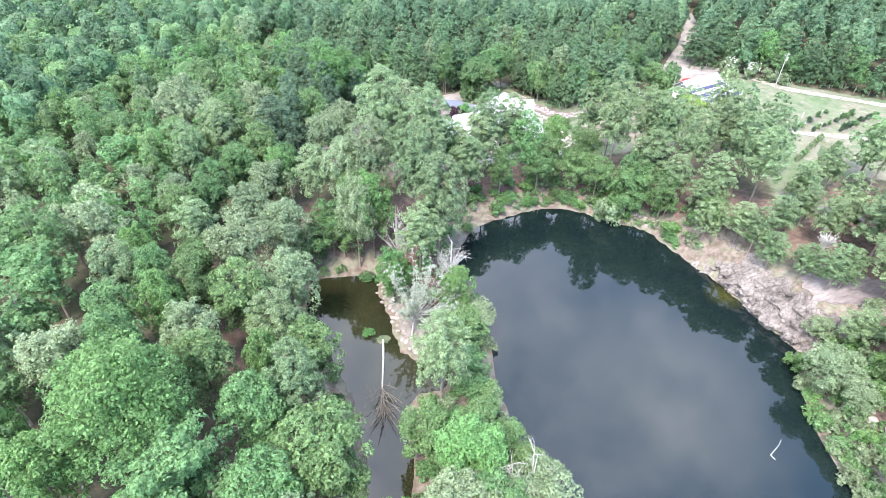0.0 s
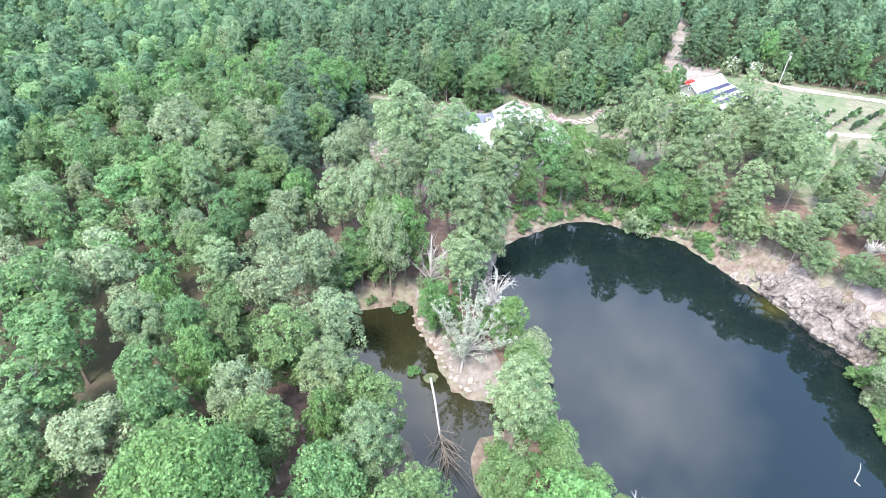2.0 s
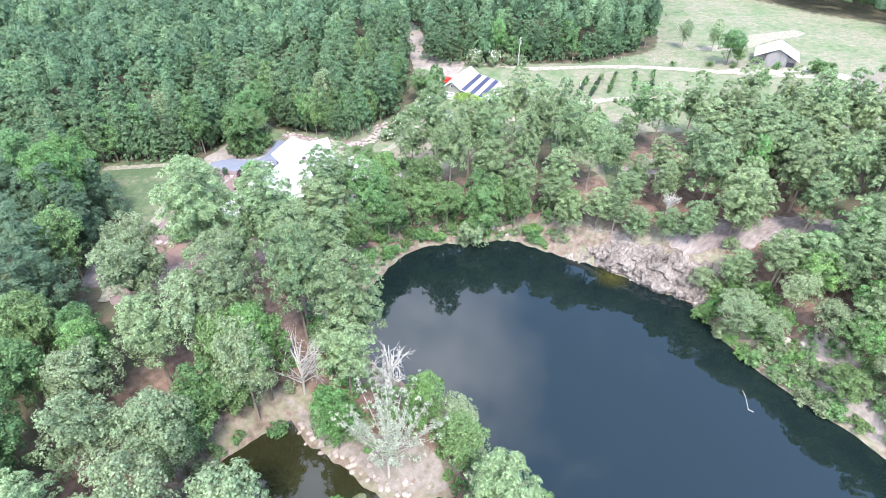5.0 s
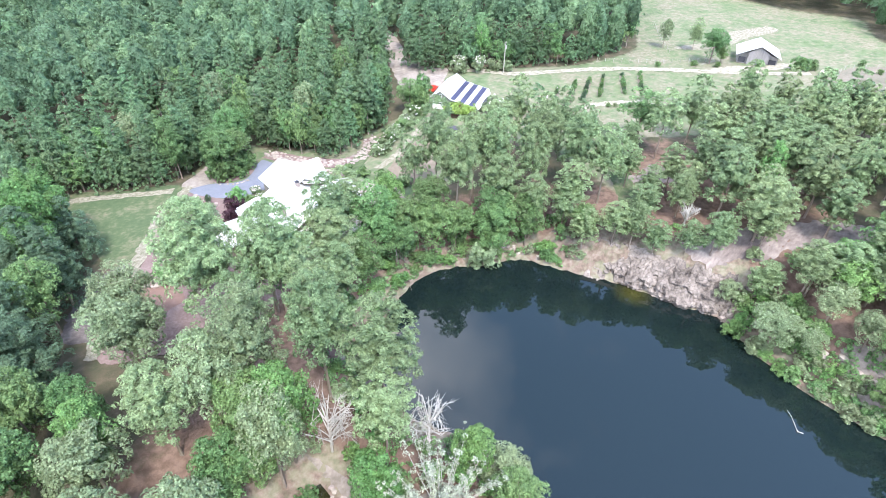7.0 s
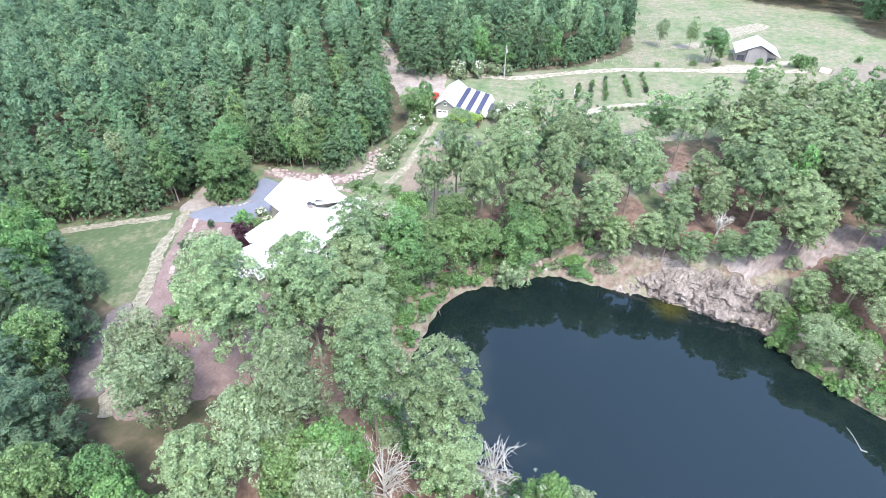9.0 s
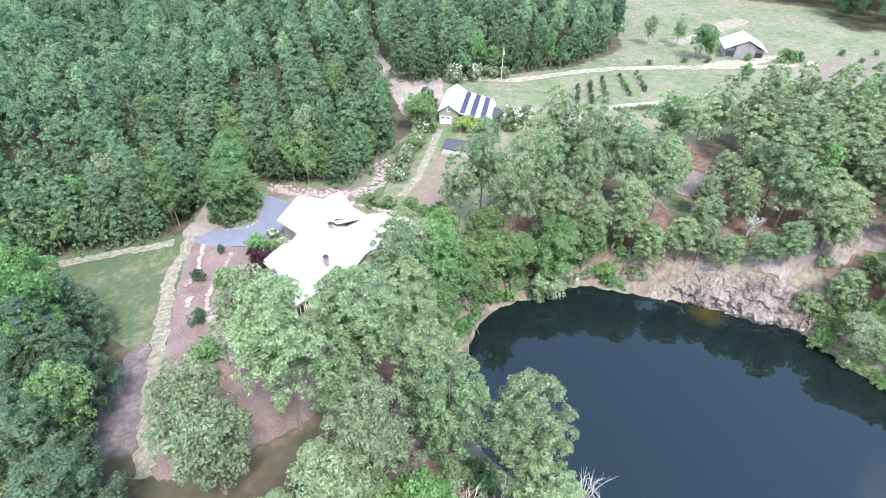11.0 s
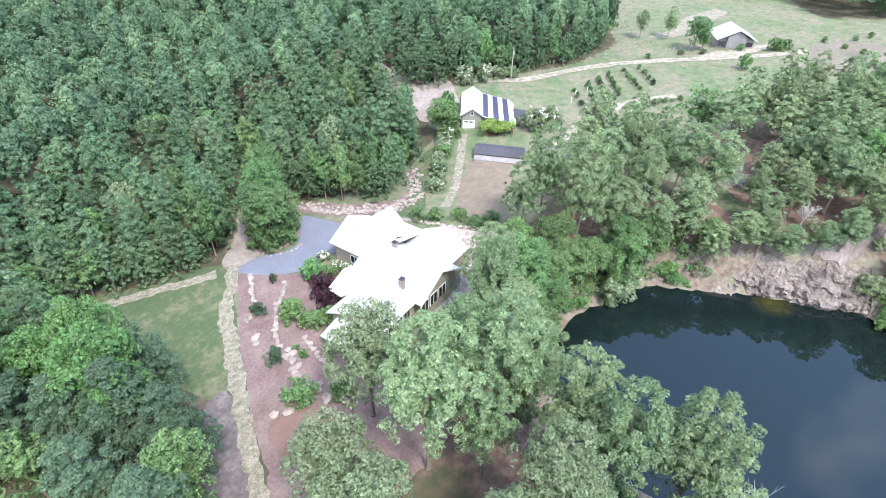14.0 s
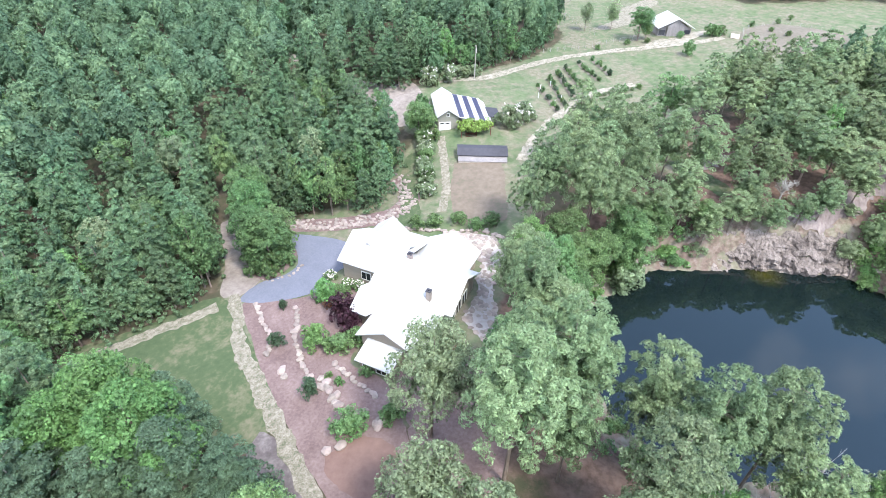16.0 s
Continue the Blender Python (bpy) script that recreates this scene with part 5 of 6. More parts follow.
# ---- the barn and the field ----
BM = Matrix.Translation((155.8, 109.8, height(160, 105) - 0.2)) @ Matrix.Rotation(radians(-63.4), 4, "Z")
barn = thing("barn", BM, "weathered grey board barn with a white metal roof", "barn")
part("wall", prism(bmesh.new(), [(3.0, 0), (8.8, 0), (8.8, 3.6), (5.9, 5.4), (3.0, 3.6)], ((0, 0.6, 0), (1, 0, 0)), ((0, 10.6, 0), (1, 0, 0))), BARNWOOD, barn)
for a, b0, za, zb in ((0.3, 2.98, 2.5, 3.4), (8.82, 11.4, 3.4, 2.5)):
    part("side_wall", prism(bmesh.new(), [(a, 0), (b0, 0), (b0, zb), (a, za)], ((0, 1.4, 0), (1, 0, 0)), ((0, 10.4, 0), (1, 0, 0))), BARNWOOD, barn)
for pts in ([(5.9, 0, 5.75), (5.9, 11.3, 5.75), (-0.4, 11.3, 2.7), (-0.4, 0, 2.7)], [(5.9, 0, 5.75), (5.9, 11.3, 5.75), (12.2, 11.3, 2.7), (12.2, 0, 2.7)]):
    part("roof", slab(bmesh.new(), pts, 0.12), ROOF, barn, "white metal roof slope")
for k in range(10):
    part("board", boxed(3.05 + 0.58 * k, 3.56 + 0.58 * k, 0.55, 0.6, 0.05, 3.5), BARNWOOD, barn)
part("barn_door", boxed(4.9, 6.9, 0.48, 0.55, 0.05, 2.6), BARNWOOD, barn, "double board door")
# dark roofing-coloured plates paint the open stalls' shade onto the solid side walls
for x0 in (0.6, 9.1):
    part("stall_shade_plate", boxed(x0, x0 + 2.0, 1.34, 1.42, 0.3, 1.9), SHINGLE, barn)

tarp = thing("tarp", Matrix.Translation((162.5, 86.5, height(162.5, 86.5))), "tan canvas tarp over a low stack", "tarp")
part("sheet", prism(bmesh.new(), [(-1.4, 0), (1.4, 0), (1.1, 0.6), (0, 1.1), (-1.0, 0.7)], ((0, -1.3, 0), (1, 0, 0)), ((0, 1.3, 0), (1, 0, 0))), CANVAS, tarp)

pole = thing("utility_pole", Matrix.Translation((96, 151.6, height(96, 151.6))), "grey wooden utility pole with a transformer can", "utility pole")
part("mast", tube(bmesh.new(), [(0, 0, -0.5), (0, 0, 9.4)], [0.16, 0.11], 8), POLE, pole)
part("crossarm", boxed(-1.1, 1.1, -0.06, 0.06, 8.7, 8.85, Matrix.Rotation(radians(30), 4, "Z")), POLE, pole)
part("transformer", tube(bmesh.new(), [(0.32, 0, 7.2), (0.32, 0, 8.2)], [0.24, 0.24], 10), METAL, pole, "grey transformer can")
for k in (-1.0, 0.0, 1.0):
    part("insulator", tube(bmesh.new(), [(k * 0.87, k * 0.5, 8.85), (k * 0.87, k * 0.5, 9.05)], [0.05, 0.05], 6), METAL, pole)


def cable(a, b0, sag):
    pts = [Vector(a).lerp(Vector(b0), u / 12) - Vector((0, 0, sag * 4 * (u / 12) * (1 - u / 12))) for u in range(13)]
    part("cable", tube(bmesh.new(), pts, [0.022] * 13, 4), WIRE, pole, "thin black power cable")


pz = height(96, 151.6)
cable((0, 0, 8.9), (72 - 96, 152 - 151.6, GZ + 5.2 - pz), 1.0)
cable((0.9, 0.5, 9.0), (64, -12, 12.0), 1.6)
cable((-0.9, -0.5, 9.0), (62, -13, 12.0), 1.6)


def fence(points, gap, label):
    """A post and wire fence along a line."""
    c = np.array(points, float)
    seg = np.hypot(*np.diff(c, axis=0).T)
    run = np.concatenate([[0], np.cumsum(seg)])
    f = thing("fence", Matrix.Translation((c[0][0], c[0][1], height(*c[0]))), label, "fence")
    z0 = height(*c[0])
    tops = []
    me = None
    for s in np.arange(0, run[-1], gap):
        x, y = np.interp(s, run, c[:, 0]), np.interp(s, run, c[:, 1])
        p = Vector((x - c[0][0], y - c[0][1], height(x, y) - z0))
        if me is None:
            ob = part("post", tube(bmesh.new(), [(0, 0, -0.3), (0, 0, 1.3)], [0.07, 0.06], 6), POLE, f)
            me = ob.data
        else:
            ob = new("post", me)
            ob.parent = f
        ob.location = p
        tops.append(p)
    for h in (0.5, 0.85, 1.2):
        part("wire", tube(bmesh.new(), [p + Vector((0.07, 0, h)) for p in tops], [0.008] * len(tops), 3), POLE, f)


fence([(128, 141), (136, 133), (150, 119), (157, 113)], 2.6, "grey post and wire fence beside the field road")
fence([(152, 130), (160, 138), (176, 152)], 3.0, "grey post and wire paddock fence")
fence([(157.4, 84), (171.4, 84.4), (181.2, 73.2), (174.4, 52), (158.7, 56.2), (148, 71.9), (157.4, 84)], 3.2, "grey post and wire fence of the far paddock")

# ---- shrubs ----
SHRUBS = {}
for key, mat, count, per, size in (("green", LEAF, 3, 6, 0.17), ("bright", LEAF_BRIGHT, 3, 6, 0.17), ("grey", LEAF_GREY, 3, 6, 0.17), ("purple", LEAF_PURPLE, 1, 7, 0.16), ("dark", NEEDLE_DARK, 2, 6, 0.17), ("rust", LEAF_RUST, 1, 5, 0.18)):
    SHRUBS[key] = []
    for _ in range(count):
        cl = broad_clumps(RNG, 1.12, -0.2, 1.75, 40, (0.17, 0.28))
        SHRUBS[key].append(foliage_mesh("foliage", RNG, cl, per * 3, size * 0.72, [mat], 0.12))
STEMS = trunk_mesh("stems", RNG, 1.3, 0.05, [(0.5, 0.2, 0.9), (-0.4, 0.4, 0.9), (0.1, -0.5, 0.8), (-0.3, -0.3, 1.0)], BARK, 0.8, 5)
bl = broad_clumps(RNG, 1.02, 0.1, 1.68, 44)
BLOOM = foliage_mesh("blossom", RNG, (bl[0][:26] * 1.12, bl[1][:26] * 0.5, bl[2]), 8, 0.08, [PETAL], 0.0)
BLOOM_FULL = foliage_mesh("blossom", RNG, (bl[0] * 1.12, bl[1] * 0.7, bl[2]), 12, 0.11, [PETAL], 0.0)
SHRUB_LABEL = {"green": "rounded mid-green leafy shrub", "bright": "bright green leafy shrub", "grey": "pale grey-green bushy shrub", "purple": "dark purple-leaved small tree", "dark": "clipped dark evergreen shrub", "rust": "rust-brown dying shrub"}


def shrub(key, x, y, h, r, where, group="", bloom=False, name="shrub"):
    d = min(float(ring_distance(np.array([x]), np.array([y]), k)[0]) for k in (LAKE_RING, POND_RING))
    e = thing(name, Matrix.Translation((x, y, height(x, y) - 0.05 if d > 0 else -0.1)) @ Matrix.Rotation(RNG.uniform(0, 6.28), 4, "Z") @ Matrix.Diagonal((r, r * RNG.uniform(0.85, 1.1), h / 1.6, 1)),
              SHRUB_LABEL[key] + (" with white blossom " if bloom else " ") + where, "shrub", group)
    for n0, me in [("stem", STEMS), ("foliage", SHRUBS[key][RNG.integers(len(SHRUBS[key]))])] + ([("blossom", BLOOM_FULL if bloom == 2 else BLOOM)] if bloom else []):
        o = new(n0, me)
        o.parent = e
    return e


for x, y, r in ((11.8, 143.5, 1.3), (11.0, 139.4, 1.2), (11.3, 137.6, 1.1), (11.6, 134.6, 1.3), (10.6, 133.6, 1.0)):
    shrub("green", x, y, 1.5, r, "against the house wall", "hydrangeas by the house", 2)
for key, x, y, h, r in (("bright", 6.6, 141.4, 3.4, 2.2), ("bright", -2.2, 137.0, 3.4, 2.4), ("green", -1.4, 132.8, 2.4, 2.2), ("green", 1.0, 131.2, 2.6, 1.6), ("purple", 4.2, 135.8, 4.4, 2.4), ("purple", 2.6, 133.4, 3.4, 1.8), ("green", 8.6, 139.2, 2.0, 1.6),
                       ("dark", 2.3, 146.2, 1.9, 0.7), ("dark", -4.6, 141.8, 2.0, 1.4), ("dark", -10.1, 132.1, 2.2, 1.6), ("green", -12.7, 123.8, 3.0, 2.5), ("bright", -7.0, 129.2, 1.2, 0.8), ("bright", -6.6, 131.2, 0.9, 0.6), ("rust", 5.4, 139.6, 1.4, 0.9), ("green", -4.2, 126.6, 1.6, 1.1), ("green", -9.0, 119.6, 2.4, 1.8)):
    shrub(key, x, y, h, r, "in the mulched bed", "shrubs of the mulched bed")
for x, y in ((31.5, 137.0), (33.6, 134.0), (36.0, 130.2), (35.6, 126.2), (38.0, 124.0)):
    shrub("green", x, y, 2.2, 1.7, "behind the house", "shrubs behind the house")
for k in range(9):
    u = k / 8
    shrub("grey" if k % 3 else "green", 60 - 18 * u, 149.5 - 9.5 * u + RNG.uniform(-0.5, 0.5), RNG.uniform(2.4, 3.4), RNG.uniform(1.7, 2.3), "in the garden hedge", "flowering hedge by the path", k % 2 == 0)
for x, y, h, r in ((75.2, 133.6, 5.0, 3.4), (78.6, 131.4, 4.6, 3.0), (86, 160.5, 5, 2.8), (91, 157, 4.5, 2.6), (95, 155, 3.5, 2.6), (98.5, 152.6, 3, 2.2)):
    shrub("grey", x, y, h, r, "beside the garage yard", "crepe myrtles by the yard", x < 93)
for x, y, h, r in ((62.6, 150.4, 6.4, 2.8), (65.6, 153.0, 7.4, 3.0), (62.4, 147.6, 2.4, 1.3)):
    shrub("green", x, y, h, r, "beside the garage wall", "shrubs by the garage")

for x, y, h, r in ((9.2, 153.9, 4.2, 2.6), (12.8, 153.9, 3.8, 2.5), (15.4, 156.2, 4.0, 2.4), (8.2, 156.8, 4.4, 2.4)):
    shrub("green", x, y, h, r, "under the trees of the driveway island", "shrubs of the driveway island")

# orchard rows
for (ax, ay), (bx, by), many in (((100.5, 134), (88, 125), 5), ((106.5, 132.5), (92.5, 124.5), 8), ((113, 132.3), (99, 124), 9), ((118, 131), (106, 123.4), 8), ((124, 128.6), (113, 120), 7), ((128, 125), (118, 118), 5)):
    sheet("row_strip", ribbon([(ax, ay), ((ax + bx) / 2, (ay + by) / 2), (bx, by)], 1.5), DRYPLOT, "bare brown soil strip under an orchard row", 0.1, 0.4, category="soil")
    for k in range(many):
        u = (k + RNG.uniform(-0.2, 0.2)) / (many - 1)
        shrub("green" if RNG.random() < 0.7 else "dark", ax + (bx - ax) * u, ay + (by - ay) * u, RNG.uniform(0.9, 2.2), RNG.uniform(0.5, 0.95), "in an orchard row", "orchard rows")
for (ax, ay), (bx, by), many in (((81, 109.7), (92.7, 121), 9), ((72, 96.2), (95, 117.4), 22), ((102, 117.5), (109, 111.5), 6), ((106, 113), (111, 108.5), 4)):
    for k in range(many):
        u = k / (many - 1)
        shrub("grey" if RNG.random() < 0.6 else "green", ax + (bx - ax) * u, ay + (by - ay) * u, RNG.uniform(0.9, 1.4), RNG.uniform(0.6, 0.95), "in a dense berry row", "berry rows by the ride")
for x, y, h, r in ((141.5, 99, 4.2, 2.0), (131, 86.5, 3.2, 1.6), (144, 82, 3.0, 1.8), (161.5, 93.5, 3.6, 2.8), (164, 91, 2.6, 2.0), (149.5, 112.2, 1.6, 1.2), (157, 103, 2.2, 1.2), (146, 118, 1.6, 1.3), (139, 126, 1.4, 1.2), (176, 82, 1.8, 1.0), (181, 74, 1.6, 0.9), (186, 70, 1.8, 1.0), (172, 76, 1.5, 0.9), (168, 71, 1.6, 1.0), (160, 68, 1.5, 1.2), (154.6, 55.6, 3.4, 2.4), (158.1, 50.2, 3.0, 2.2), (135.8, 69.9, 2.8, 1.8), (134.3, 86.3, 3.0, 1.7)):
    shrub("green", x, y, h, r, "standing alone in the field", "field shrubs")
plant("G", 154.4, 134.1, 10.0, 2.8)
plant("E", 159.3, 126.1, 10.5, 2.6)
plant("D", 151.4, 115.7, 11.5, 4.4)
plant("D", 153.5, 113.4, 7.0, 2.2)
plant("D", 60.3, 151.2, 10.5, 3.6)
for row in ((80.3, 177.6, 11.0, 3.6), (79.8, 172.3, 12.0, 4.0), (82.8, 168.6, 12.0, 4.0), (90.2, 167.7, 10.0, 3.4)):
    plant("F", *row, "c")
for x, y, h, r in ((9.6, 154.4, 12.5, 4.6), (10.4, 158.6, 13, 4.4), (15.0, 162.4, 14.5, 4.8), (13.2, 155.4, 11.5, 4.2), (19.0, 166.0, 15, 4.6)):
    plant("D", x, y, h, r)

for x, y in ((93.7, 132.0), (102.8, 131.3), (95.3, 126.2), (91.5, 126.9), (99.1, 133.1)):
    e = thing("tree_guard", Matrix.Translation((x, y, height(x, y))), "white plastic tree guard round a sapling", "tree guard", "tree guards in the orchard")
    part("sleeve", tube(bmesh.new(), [(0, 0, -0.1), (0, 0, 1.5)], [0.13, 0.11], 8), TRIM, e)
    part("stake", tube(bmesh.new(), [(0.16, 0, -0.2), (0.16, 0, 1.7)], [0.03, 0.03], 5), POLE, e)

# shrubs along the banks; the low growth between them is one joined sheet of leaves
low_growth = []
for ring, step in ((LAKE_RING, 1), (POND_RING, 2)):
    for i in range(0, len(ring), step):
        x, y = ring[i]
        if y < 26:
            continue
        dx, dy = ring[(i + 1) % len(ring)] - ring[i - 1]
        w = math.hypot(dx, dy)
        turn = 1 if float(ring_distance(np.array([x + dy / w]), np.array([y - dx / w]), ring)[0]) > 0 else -1
        cliff = x > 48 and 60 < y < 84
        for _ in range(1 if cliff else 4 if x > 40 else 3):
            if RNG.random() < (0.6 if cliff else 0.12):
                continue
            off = RNG.uniform(5.5, 11) if cliff else RNG.uniform(0.3, 7.5)
            sx, sy = x + turn * dy / w * off, y - turn * dx / w * off
            if min(float(ring_distance(np.array([sx]), np.array([sy]), k)[0]) for k in (LAKE_RING, POND_RING)) < 0.1:
                continue
            if float(ring_distance(np.array([sx]), np.array([sy]), smooth_ring(SPIT))[0]) < 0.6 and RNG.random() < 0.85:
                continue
            u = RNG.random()
            key, h, r = "bright" if u < 0.28 else "grey" if u < 0.5 else "green", RNG.uniform(0.8, 2.6), RNG.uniform(0.7, 1.9)
            if r > 1.45:
                shrub(key, sx, sy, h, r, "on the quarry bank", "bank shrubs")
            else:
                low_growth.append((key, sx, sy, h, r))
vs, ts, slots, at = [], [], [], 0
for key, x, y, h, r in low_growth:
    c, rad, mid = broad_clumps(RNG, r, -0.2, h, 16, (0.24, 0.36))
    v, t = clump_leaves(RNG, c, rad, 20, 0.17, mid)
    vs.append(v + np.array([x, y, height(x, y) - 0.05]))
    ts.append(t + at)
    slots.append(np.full(len(t), ("bright", "grey", "green").index(key)))
    at += len(v)
tagged(new("undergrowth", mesh_from("undergrowth", np.vstack(vs), np.vstack(ts), [LEAF_BRIGHT, LEAF_GREY, LEAF], smooth=True, slots=np.concatenate(slots))), "low leafy brush along the quarry banks", "undergrowth", kind="stuff")
for key, x, y, h, r in (("grey", 36.5, 97.0, 5.0, 3.2), ("green", 37.8, 98.2, 4.2, 2.4), ("bright", 57.9, 41.9, 1.8, 1.4), ("green", 54.6, 46.1, 1.8, 1.7), ("grey", 54.4, 41.9, 1.7, 1.5), ("grey", 54.0, 38.1, 1.9, 1.7), ("grey", 53.9, 35, 1.7, 1.5), ("bright", 57.0, 57.0, 2.4, 2.1), ("grey", 55.9, 52.3, 2.4, 1.9), ("bright", 54.2, 47.8, 1.5, 1.2), ("green", -13.0, 77.0, 1.0, 1.5), ("bright", -11.3, 63.0, 0.8, 1.1), ("bright", -6.0, 76.5, 2.5, 1.6), ("rust", -36.5, 44.5, 9.0, 2.0)):
    shrub(key, x, y, h, r, "at the water's edge" if key != "rust" else "among green trees", "bank shrubs" if key != "rust" else "")


# ---- dead wood ----
def dead_tree(x, y, h, r, label):
    rng = np.random.default_rng(int(abs(x * 7 + y)))
    bm = bmesh.new()
    tube(bm, [(0, 0, -0.3), (0.1, 0, h * 0.3), (0.2, 0.2, h * 0.65), (0.2, 0.3, h * 0.95)], [0.2, 0.16, 0.1, 0.03], 6)
    e = thing("dead_tree", Matrix.Translation((x, y, height(x, y))), label, "dead tree")
    part("trunk", bm, DEADWOOD, e)
    bm = bmesh.new()
    bare_limbs(rng, h * 0.95, r, bm, 6)
    part("bare_crown", bm, DEADWOOD, e)


def silver_tree(x, y, h, lean):
    """A leaning half-dead tree: a fan of thin bleached limbs, feathered with silvery leaves towards their ends."""
    rng = np.random.default_rng(31)
    e = thing("silver_tree", Matrix.Translation((x, y, height(x, y) - 0.1)), "half-dead leaning tree with feathery silvery foliage on the spit", "tree")
    fork = Vector((lean[0] * 0.35, lean[1] * 0.35, h * 0.3))
    part("trunk", tube(bmesh.new(), [(0, 0, -0.2), (lean[0] * 0.12, lean[1] * 0.16, h * 0.14), fork], [0.2, 0.16, 0.11], 7), DEADWOOD, e)
    bm, cs = bmesh.new(), []
    for k in range(46):
        a, el = rng.uniform(0, 6.28), rng.uniform(0.5, 1.5)
        d = Vector((math.cos(a) * math.cos(el), math.sin(a) * math.cos(el), math.sin(el)))
        s0 = Vector((0, 0, 0)).lerp(fork, rng.uniform(0.55, 1.0))
        end = s0 + d * h * rng.uniform(0.42, 0.68) + Vector((lean[0], lean[1], 0)) * 0.45
        mid = s0.lerp(end, 0.5) - Vector((0, 0, 0.06 * h * math.cos(el)))
        tube(bm, [s0, mid, end], [0.06, 0.042, 0.016], 4)
        for u in np.linspace(0.42, 1.03, 9):
            p = s0.lerp(mid, u * 2) if u < 0.5 else mid.lerp(end, u * 2 - 1)
            cs.append(tuple(p + Vector(rng.normal(0, 0.22, 3))))
    part("bare_crown", bm, DEADWOOD, e, "fan of thin bleached limbs")
    o = new("foliage", foliage_mesh("foliage", rng, (np.array(cs), rng.uniform(0.26, 0.5, len(cs)), np.array([fork.x, fork.y, 1.0])), 26, 0.12, [LEAF_SILVER], 0.0, 0.5))
    o.parent = e


silver_tree(-4.0, 61.7, 15.0, (2.6, 3.6))
dead_tree(-7.6, 79.6, 12.5, 4.0, "leafless bleached dead tree on the bank")
dead_tree(2.2, 71.5, 11, 3.4, "leafless grey dead tree beside the water")
dead_tree(10.5, 31.5, 13.5, 3.6, "bleached dead crown standing among green trees")
dead_tree(66, 74, 5, 2.0, "small leafless dead tree above the cliff")
log = thing("fallen_log", Matrix.Translation((-8.6, 61.2, 0.1)), "bleached fallen tree trunk lying across the pond", "log")
part("trunk", tube(bmesh.new(), [(0, 0, 0.3), (0.4, -4, 0.22), (0.7, -9.5, 0.1), (1.2, -12.5, 0.05)], [0.2, 0.17, 0.13, 0.08], 8), DEADWOOD, log)
bm = bmesh.new()
rl = np.random.default_rng(5)
for k in range(26):
    s = Vector((0.6 + 0.04 * k, -9 - 0.2 * k, 0.15))
    e = s + Vector((rl.uniform(-2.4, 3.6), rl.uniform(-5.5, -0.5), rl.uniform(0.1, 1.6)))
    tube(bm, [s, s.lerp(e, 0.5) + Vector((0, 0, 0.3)), e], [0.07, 0.05, 0.02], 4)
    for _ in range(2):
        t = s.lerp(e, rl.uniform(0.4, 0.9))
        tube(bm, [t, t + Vector(rl.normal(0, 0.8, 3)) + Vector((0, 0, 0.4))], [0.03, 0.012], 3)
part("brushwood", bm, BARK, log, "tangle of grey broken branches")
islet = thing("islet", Matrix.Translation((-8.6, 61.6, 0)), "small grassy mud islet with a stump in the pond", "islet")
bm = bmesh.new()
bmesh.ops.create_icosphere(bm, subdivisions=3, radius=1.0)
for v in bm.verts:
    v.co = Vector((v.co.x * 1.1, v.co.y * 0.9, v.co.z * 0.3)) * (1 + 0.4 * noise.noise(v.co * 2))
part("mound", bm, GRASS, islet)
stick = thing("floating_branch", Matrix.Translation((45.5, 41.0, 0.02)), "bleached crooked branch floating in the lake", "branch")
part("limb", tube(bmesh.new(), [(0.1, -0.4, 0.08), (-0.2, 0.3, 0.1), (0.8, 1.1, 0.08), (1.8, 1.9, 0.02), (3.2, 3.6, -0.1)], [0.06, 0.08, 0.06, 0.04, 0.02], 6), DEADWOOD, stick)
for sx, sy, ex, ey, nm in ((22, 103.5, 18.5, 99.6, 0), (23.5, 104, 21, 99.8, 1), (20, 103, 15, 100, 2)):
    e = thing("fallen_branch", Matrix.Translation((sx, sy, height(sx, sy) + 0.15)), "bare grey branch fallen down the bank", "branch", "fallen branches on the bank")
    part("limb", tube(bmesh.new(), [(0, 0, 0), ((ex - sx) * 0.5, (ey - sy) * 0.5, height((sx + ex) / 2, (sy + ey) / 2) - height(sx, sy) + 0.1), (ex - sx, ey - sy, 0.1 - height(sx, sy))], [0.11, 0.08, 0.04], 5), BARK, e)

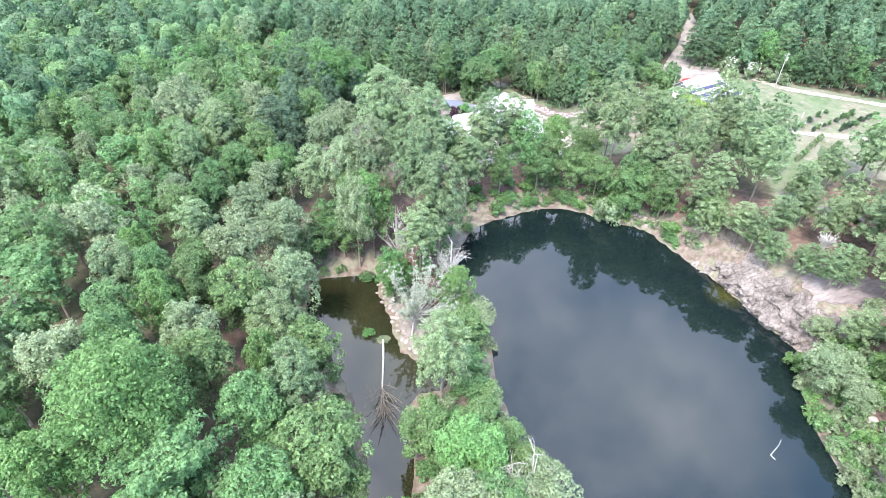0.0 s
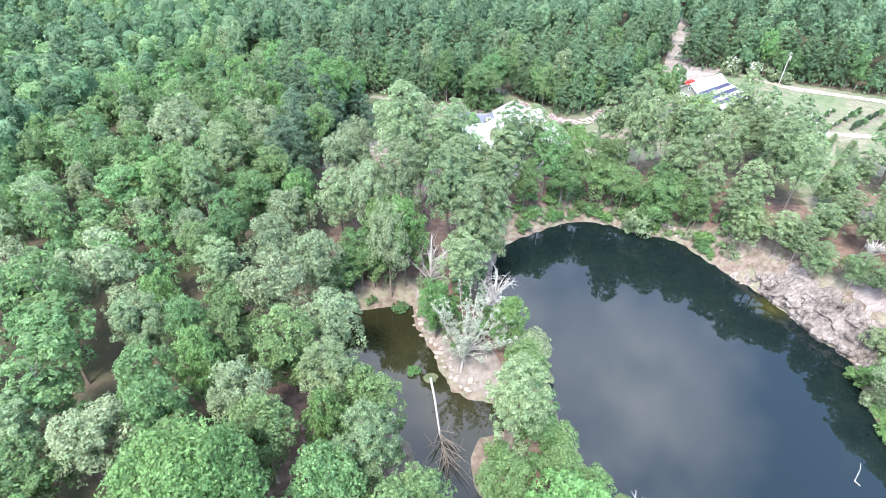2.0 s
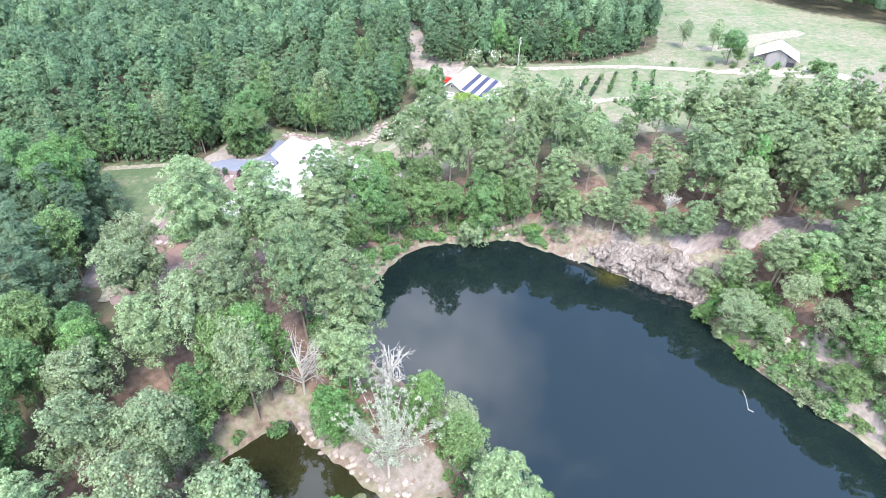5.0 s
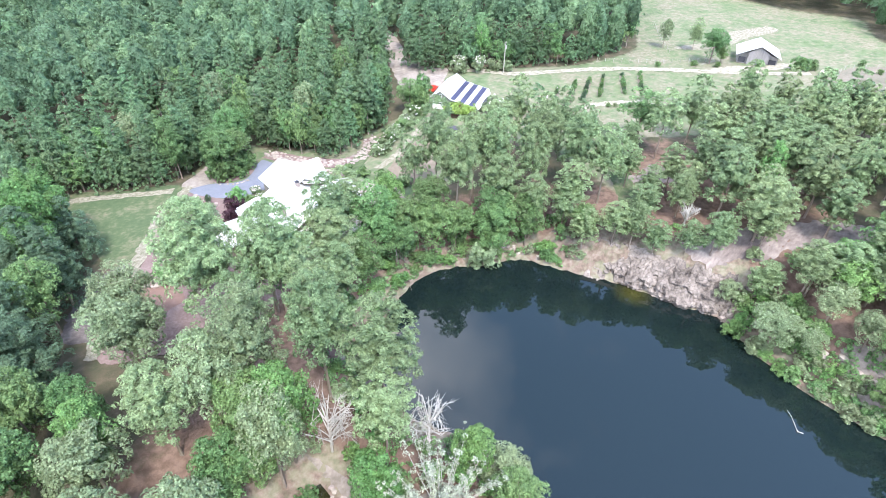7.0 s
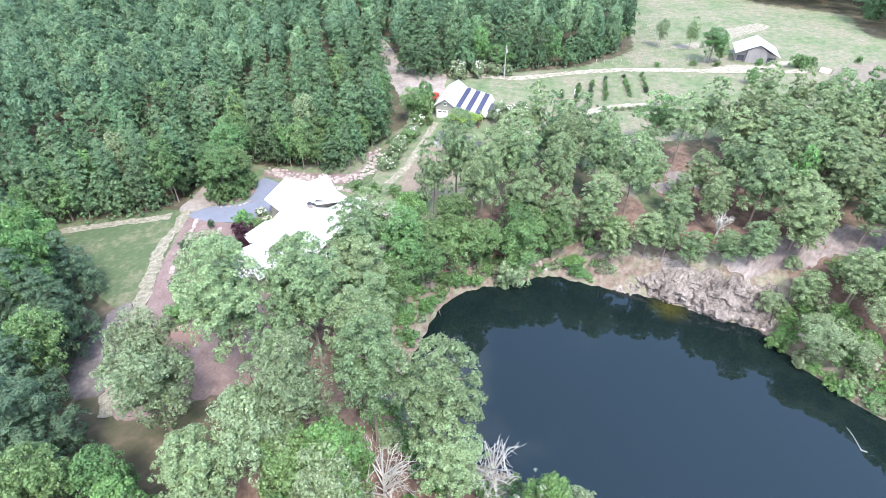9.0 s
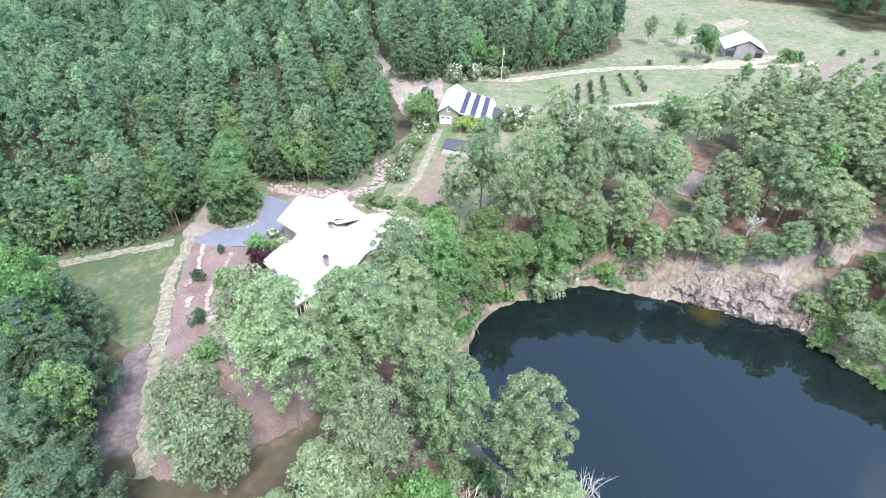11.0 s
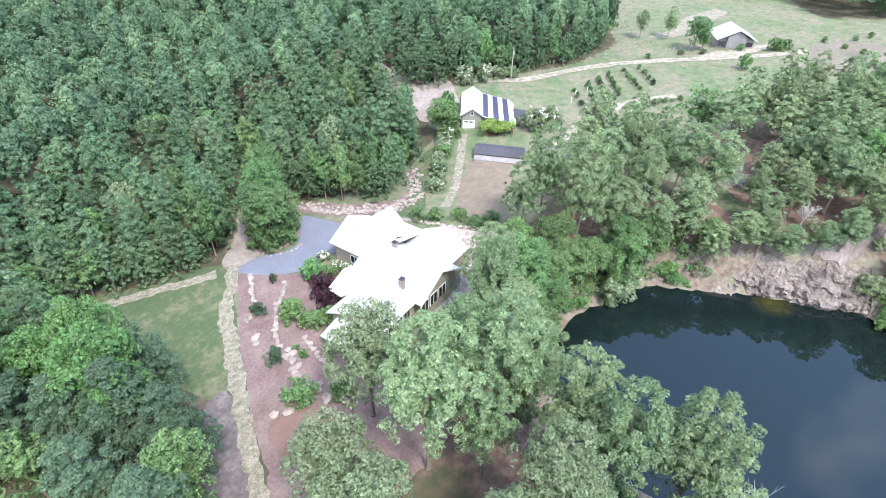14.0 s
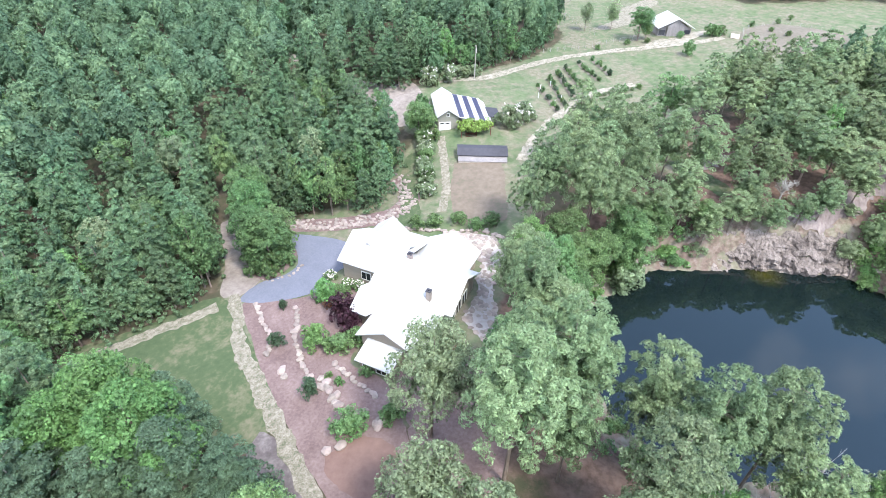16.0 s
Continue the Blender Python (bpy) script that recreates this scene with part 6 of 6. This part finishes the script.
# ---- the cliff ----
line = smooth_line([(46.2, 90.5), (48, 87), (50, 83), (53, 77.5), (55, 72), (57, 66), (59.4, 60.5), (58.6, 57.5)], 20)
d = np.gradient(line, axis=0)
outw = np.stack([d[:, 1], -d[:, 0]], 1) / np.hypot(d[:, 0], d[:, 1])[:, None]
outw *= np.sign(ring_distance(line[:, 0] + outw[:, 0], line[:, 1] + outw[:, 1], LAKE_RING))[:, None]
rows_up = 34
verts = []
for i, (p, o2) in enumerate(zip(line, outw)):
    env = float(ease(30, 78, np.array(i)) * (1 - ease(len(line) - 30, len(line) - 1, np.array(i))))
    for k in range(rows_up):
        u = k / (rows_up - 1)
        z = -0.6 + u * (1.2 + 6.0 * env)
        q = Vector((i * 0.24, z * 1.1, 4.0))
        ledge = 1.0 * noise.cell(Vector((q.x * 0.5 + 0.8 * noise.noise(q * 0.4), q.y * 0.55 + 0.4 * noise.noise(q * 0.7), 2.0))) + 0.7 * noise.cell(Vector((q.x * 1.3 + 0.5 * noise.noise(q), q.y * 1.1, 7.0))) + 0.7 * noise.noise(q * 0.9) + 0.35 * noise.noise(q * 2.6) - 0.4
        off = -0.35 + 5.2 * u ** 1.5 + (ledge - 0.35) * 0.95 * min(1, 4 * u + 0.2) * (1 - 0.5 * u)
        x, y = p + o2 * off
        zz = z + 0.35 * noise.noise(q * 1.7)
        if u > 0.8:
            zz = zz * (1 - (u - 0.8) * 5) + (height(x, y) + 0.05) * (u - 0.8) * 5
        verts.append((x, y, zz))
idx = np.arange(len(line) * rows_up).reshape(len(line), rows_up)
fq = np.stack([idx[:-1, :-1], idx[1:, :-1], idx[1:, 1:], idx[:-1, 1:]], -1).reshape(-1, 4)
tagged(new("cliff", mesh_from("cliff", verts, fq, [ROCK], smooth=False)), "fractured pale granite quarry cliff above the water", "rock", kind="structure")

# ---- loose stones ----
STONES = []
for _ in range(5):
    bm = bmesh.new()
    bmesh.ops.create_icosphere(bm, subdivisions=1, radius=0.5)
    sx, sy, sz = RNG.uniform(0.8, 1.4), RNG.uniform(0.7, 1.1), RNG.uniform(0.45, 0.75)
    for v in bm.verts:
        v.co = Vector((v.co.x * sx, v.co.y * sy, v.co.z * sz)) * (1 + RNG.uniform(-0.2, 0.2))
    me = bpy.data.meshes.new("stone")
    bm.to_mesh(me)
    bm.free()
    me.materials.append(STONE)
    STONES.append(me)


def stones(parent, pts, lo, hi):
    for x, y in pts:
        o = new("stone", STONES[RNG.integers(5)])
        s = RNG.uniform(lo, hi)
        o.parent = parent
        o.matrix_basis = Matrix.Translation((x - parent.location.x, y - parent.location.y, height(x, y) + 0.1 * s + 0.05 - parent.location.z)) @ Matrix.Rotation(RNG.uniform(0, 6.28), 4, "Z") @ Matrix.Diagonal((s, s, s, 1))


def scatter(points, width, gap):
    c = smooth_line(points, 10)
    run = np.concatenate([[0], np.cumsum(np.hypot(*np.diff(c, axis=0).T))])
    out = []
    for s in np.arange(0, run[-1], gap):
        x, y = np.interp(s, run, c[:, 0]), np.interp(s, run, c[:, 1])
        out.append((x + RNG.uniform(-width, width), y + RNG.uniform(-width, width)))
    return out


def edging(points, width, gap, lo, hi, label):
    e = thing("stone_edging", Matrix.Translation((*points[0], height(*points[0]))), label, "stone edging")
    stones(e, scatter(points, width, gap), lo, hi)


edging([(1.3, 151), (-0.2, 149), (-1.8, 147), (-3.2, 144.4)], 0.15, 0.5, 0.6, 1.1, "row of pale stones edging the mulched bed")
edging([(-5.4, 142.8), (-7.2, 141.6)], 0.2, 0.8, 0.8, 1.3, "short row of pale boulders in mulch")
edging([(3.4, 144.4), (0.4, 142), (-2.5, 140.2), (-5, 137.4), (-6.8, 135.4), (-8.4, 132.4)], 0.25, 0.52, 0.6, 1.2, "curving row of pale boulders in the planting bed")
edging([(-8.0, 131.6), (-8.2, 129.4), (-10.2, 126.9), (-9.8, 123.4), (-10.4, 119.8)], 0.7, 0.5, 0.8, 1.5, "heap of pale boulders stepping down the bed")
edging([(-4.4, 132.0), (-5.2, 129), (-6.2, 126), (-7, 123)], 0.25, 0.8, 0.7, 1.1, "row of pale stones round a shrub bed")
edging([(-8.4, 138.0), (-9.3, 136.8)], 0.1, 1.4, 1.2, 1.6, "pair of long pale boulders in mulch")
edging([(-16.2, 124.6), (-14.6, 122.4)], 0.4, 1.6, 1.2, 1.6, "pale boulders beside the track")
edging([(23, 160.5), (25.5, 154), (28.6, 149.5), (33, 144), (38, 143), (43, 146), (46, 149)], 1.5, 0.16, 0.5, 1.0, "broad rubble stone border along the pine edge")
edging([(22.5, 157.5), (25.6, 151), (29.5, 146.5), (33.6, 141.8), (40, 141.2)], 0.5, 0.35, 0.5, 0.9, "low stone kerb below the pine edge")
edging([(27, 145), (30, 139), (32, 132), (35, 124), (33, 117)], 0.5, 0.4, 0.5, 1.1, "dry-laid stone edging behind the house")
edging([(13, 150.6), (10, 150.6), (7.2, 152.6), (6.6, 154.6)], 0.2, 0.9, 0.4, 0.8, "small stones round the driveway island")
edging([(47, 91), (44.5, 96.5), (37, 101), (31, 104)], 1.4, 0.7, 0.5, 1.3, "tumbled pale rocks on the lake bank")
edging([(59.5, 62.5), (60.5, 55), (59.5, 48), (59.5, 40), (58.8, 33)], 1.2, 0.6, 0.6, 1.5, "tumbled pale rocks below the pines")
edging([(-10.6, 75.5), (-8.6, 70.5), (-6.5, 65.5), (-4.8, 61), (-1, 58.2)], 0.9, 0.5, 0.4, 1.1, "broken pale stones along the spit")
paving = thing("flagstones", Matrix.Translation((25, 118.5, height(25, 118.5))), "loose irregular flagstones and rubble on the terrace", "paving stones")
flat = smooth_ring(TERRACE)
pts = [(x, y) for x, y in ((RNG.uniform(9, 34), RNG.uniform(113, 131)) for _ in range(2600)) if float(ring_distance(np.array([x]), np.array([y]), flat)[0]) < 0.1][:260]
for x, y in pts:
    o = new("flagstone", STONES[RNG.integers(5)])
    w = RNG.uniform(0.5, 1.3)
    o.parent = paving
    o.matrix_basis = Matrix.Translation((x - 25, y - 118.5, height(x, y) + 0.1 - paving.location.z)) @ Matrix.Rotation(RNG.uniform(0, 6.28), 4, "Z") @ Matrix.Diagonal((w, w, w * RNG.uniform(0.2, 0.5), 1))
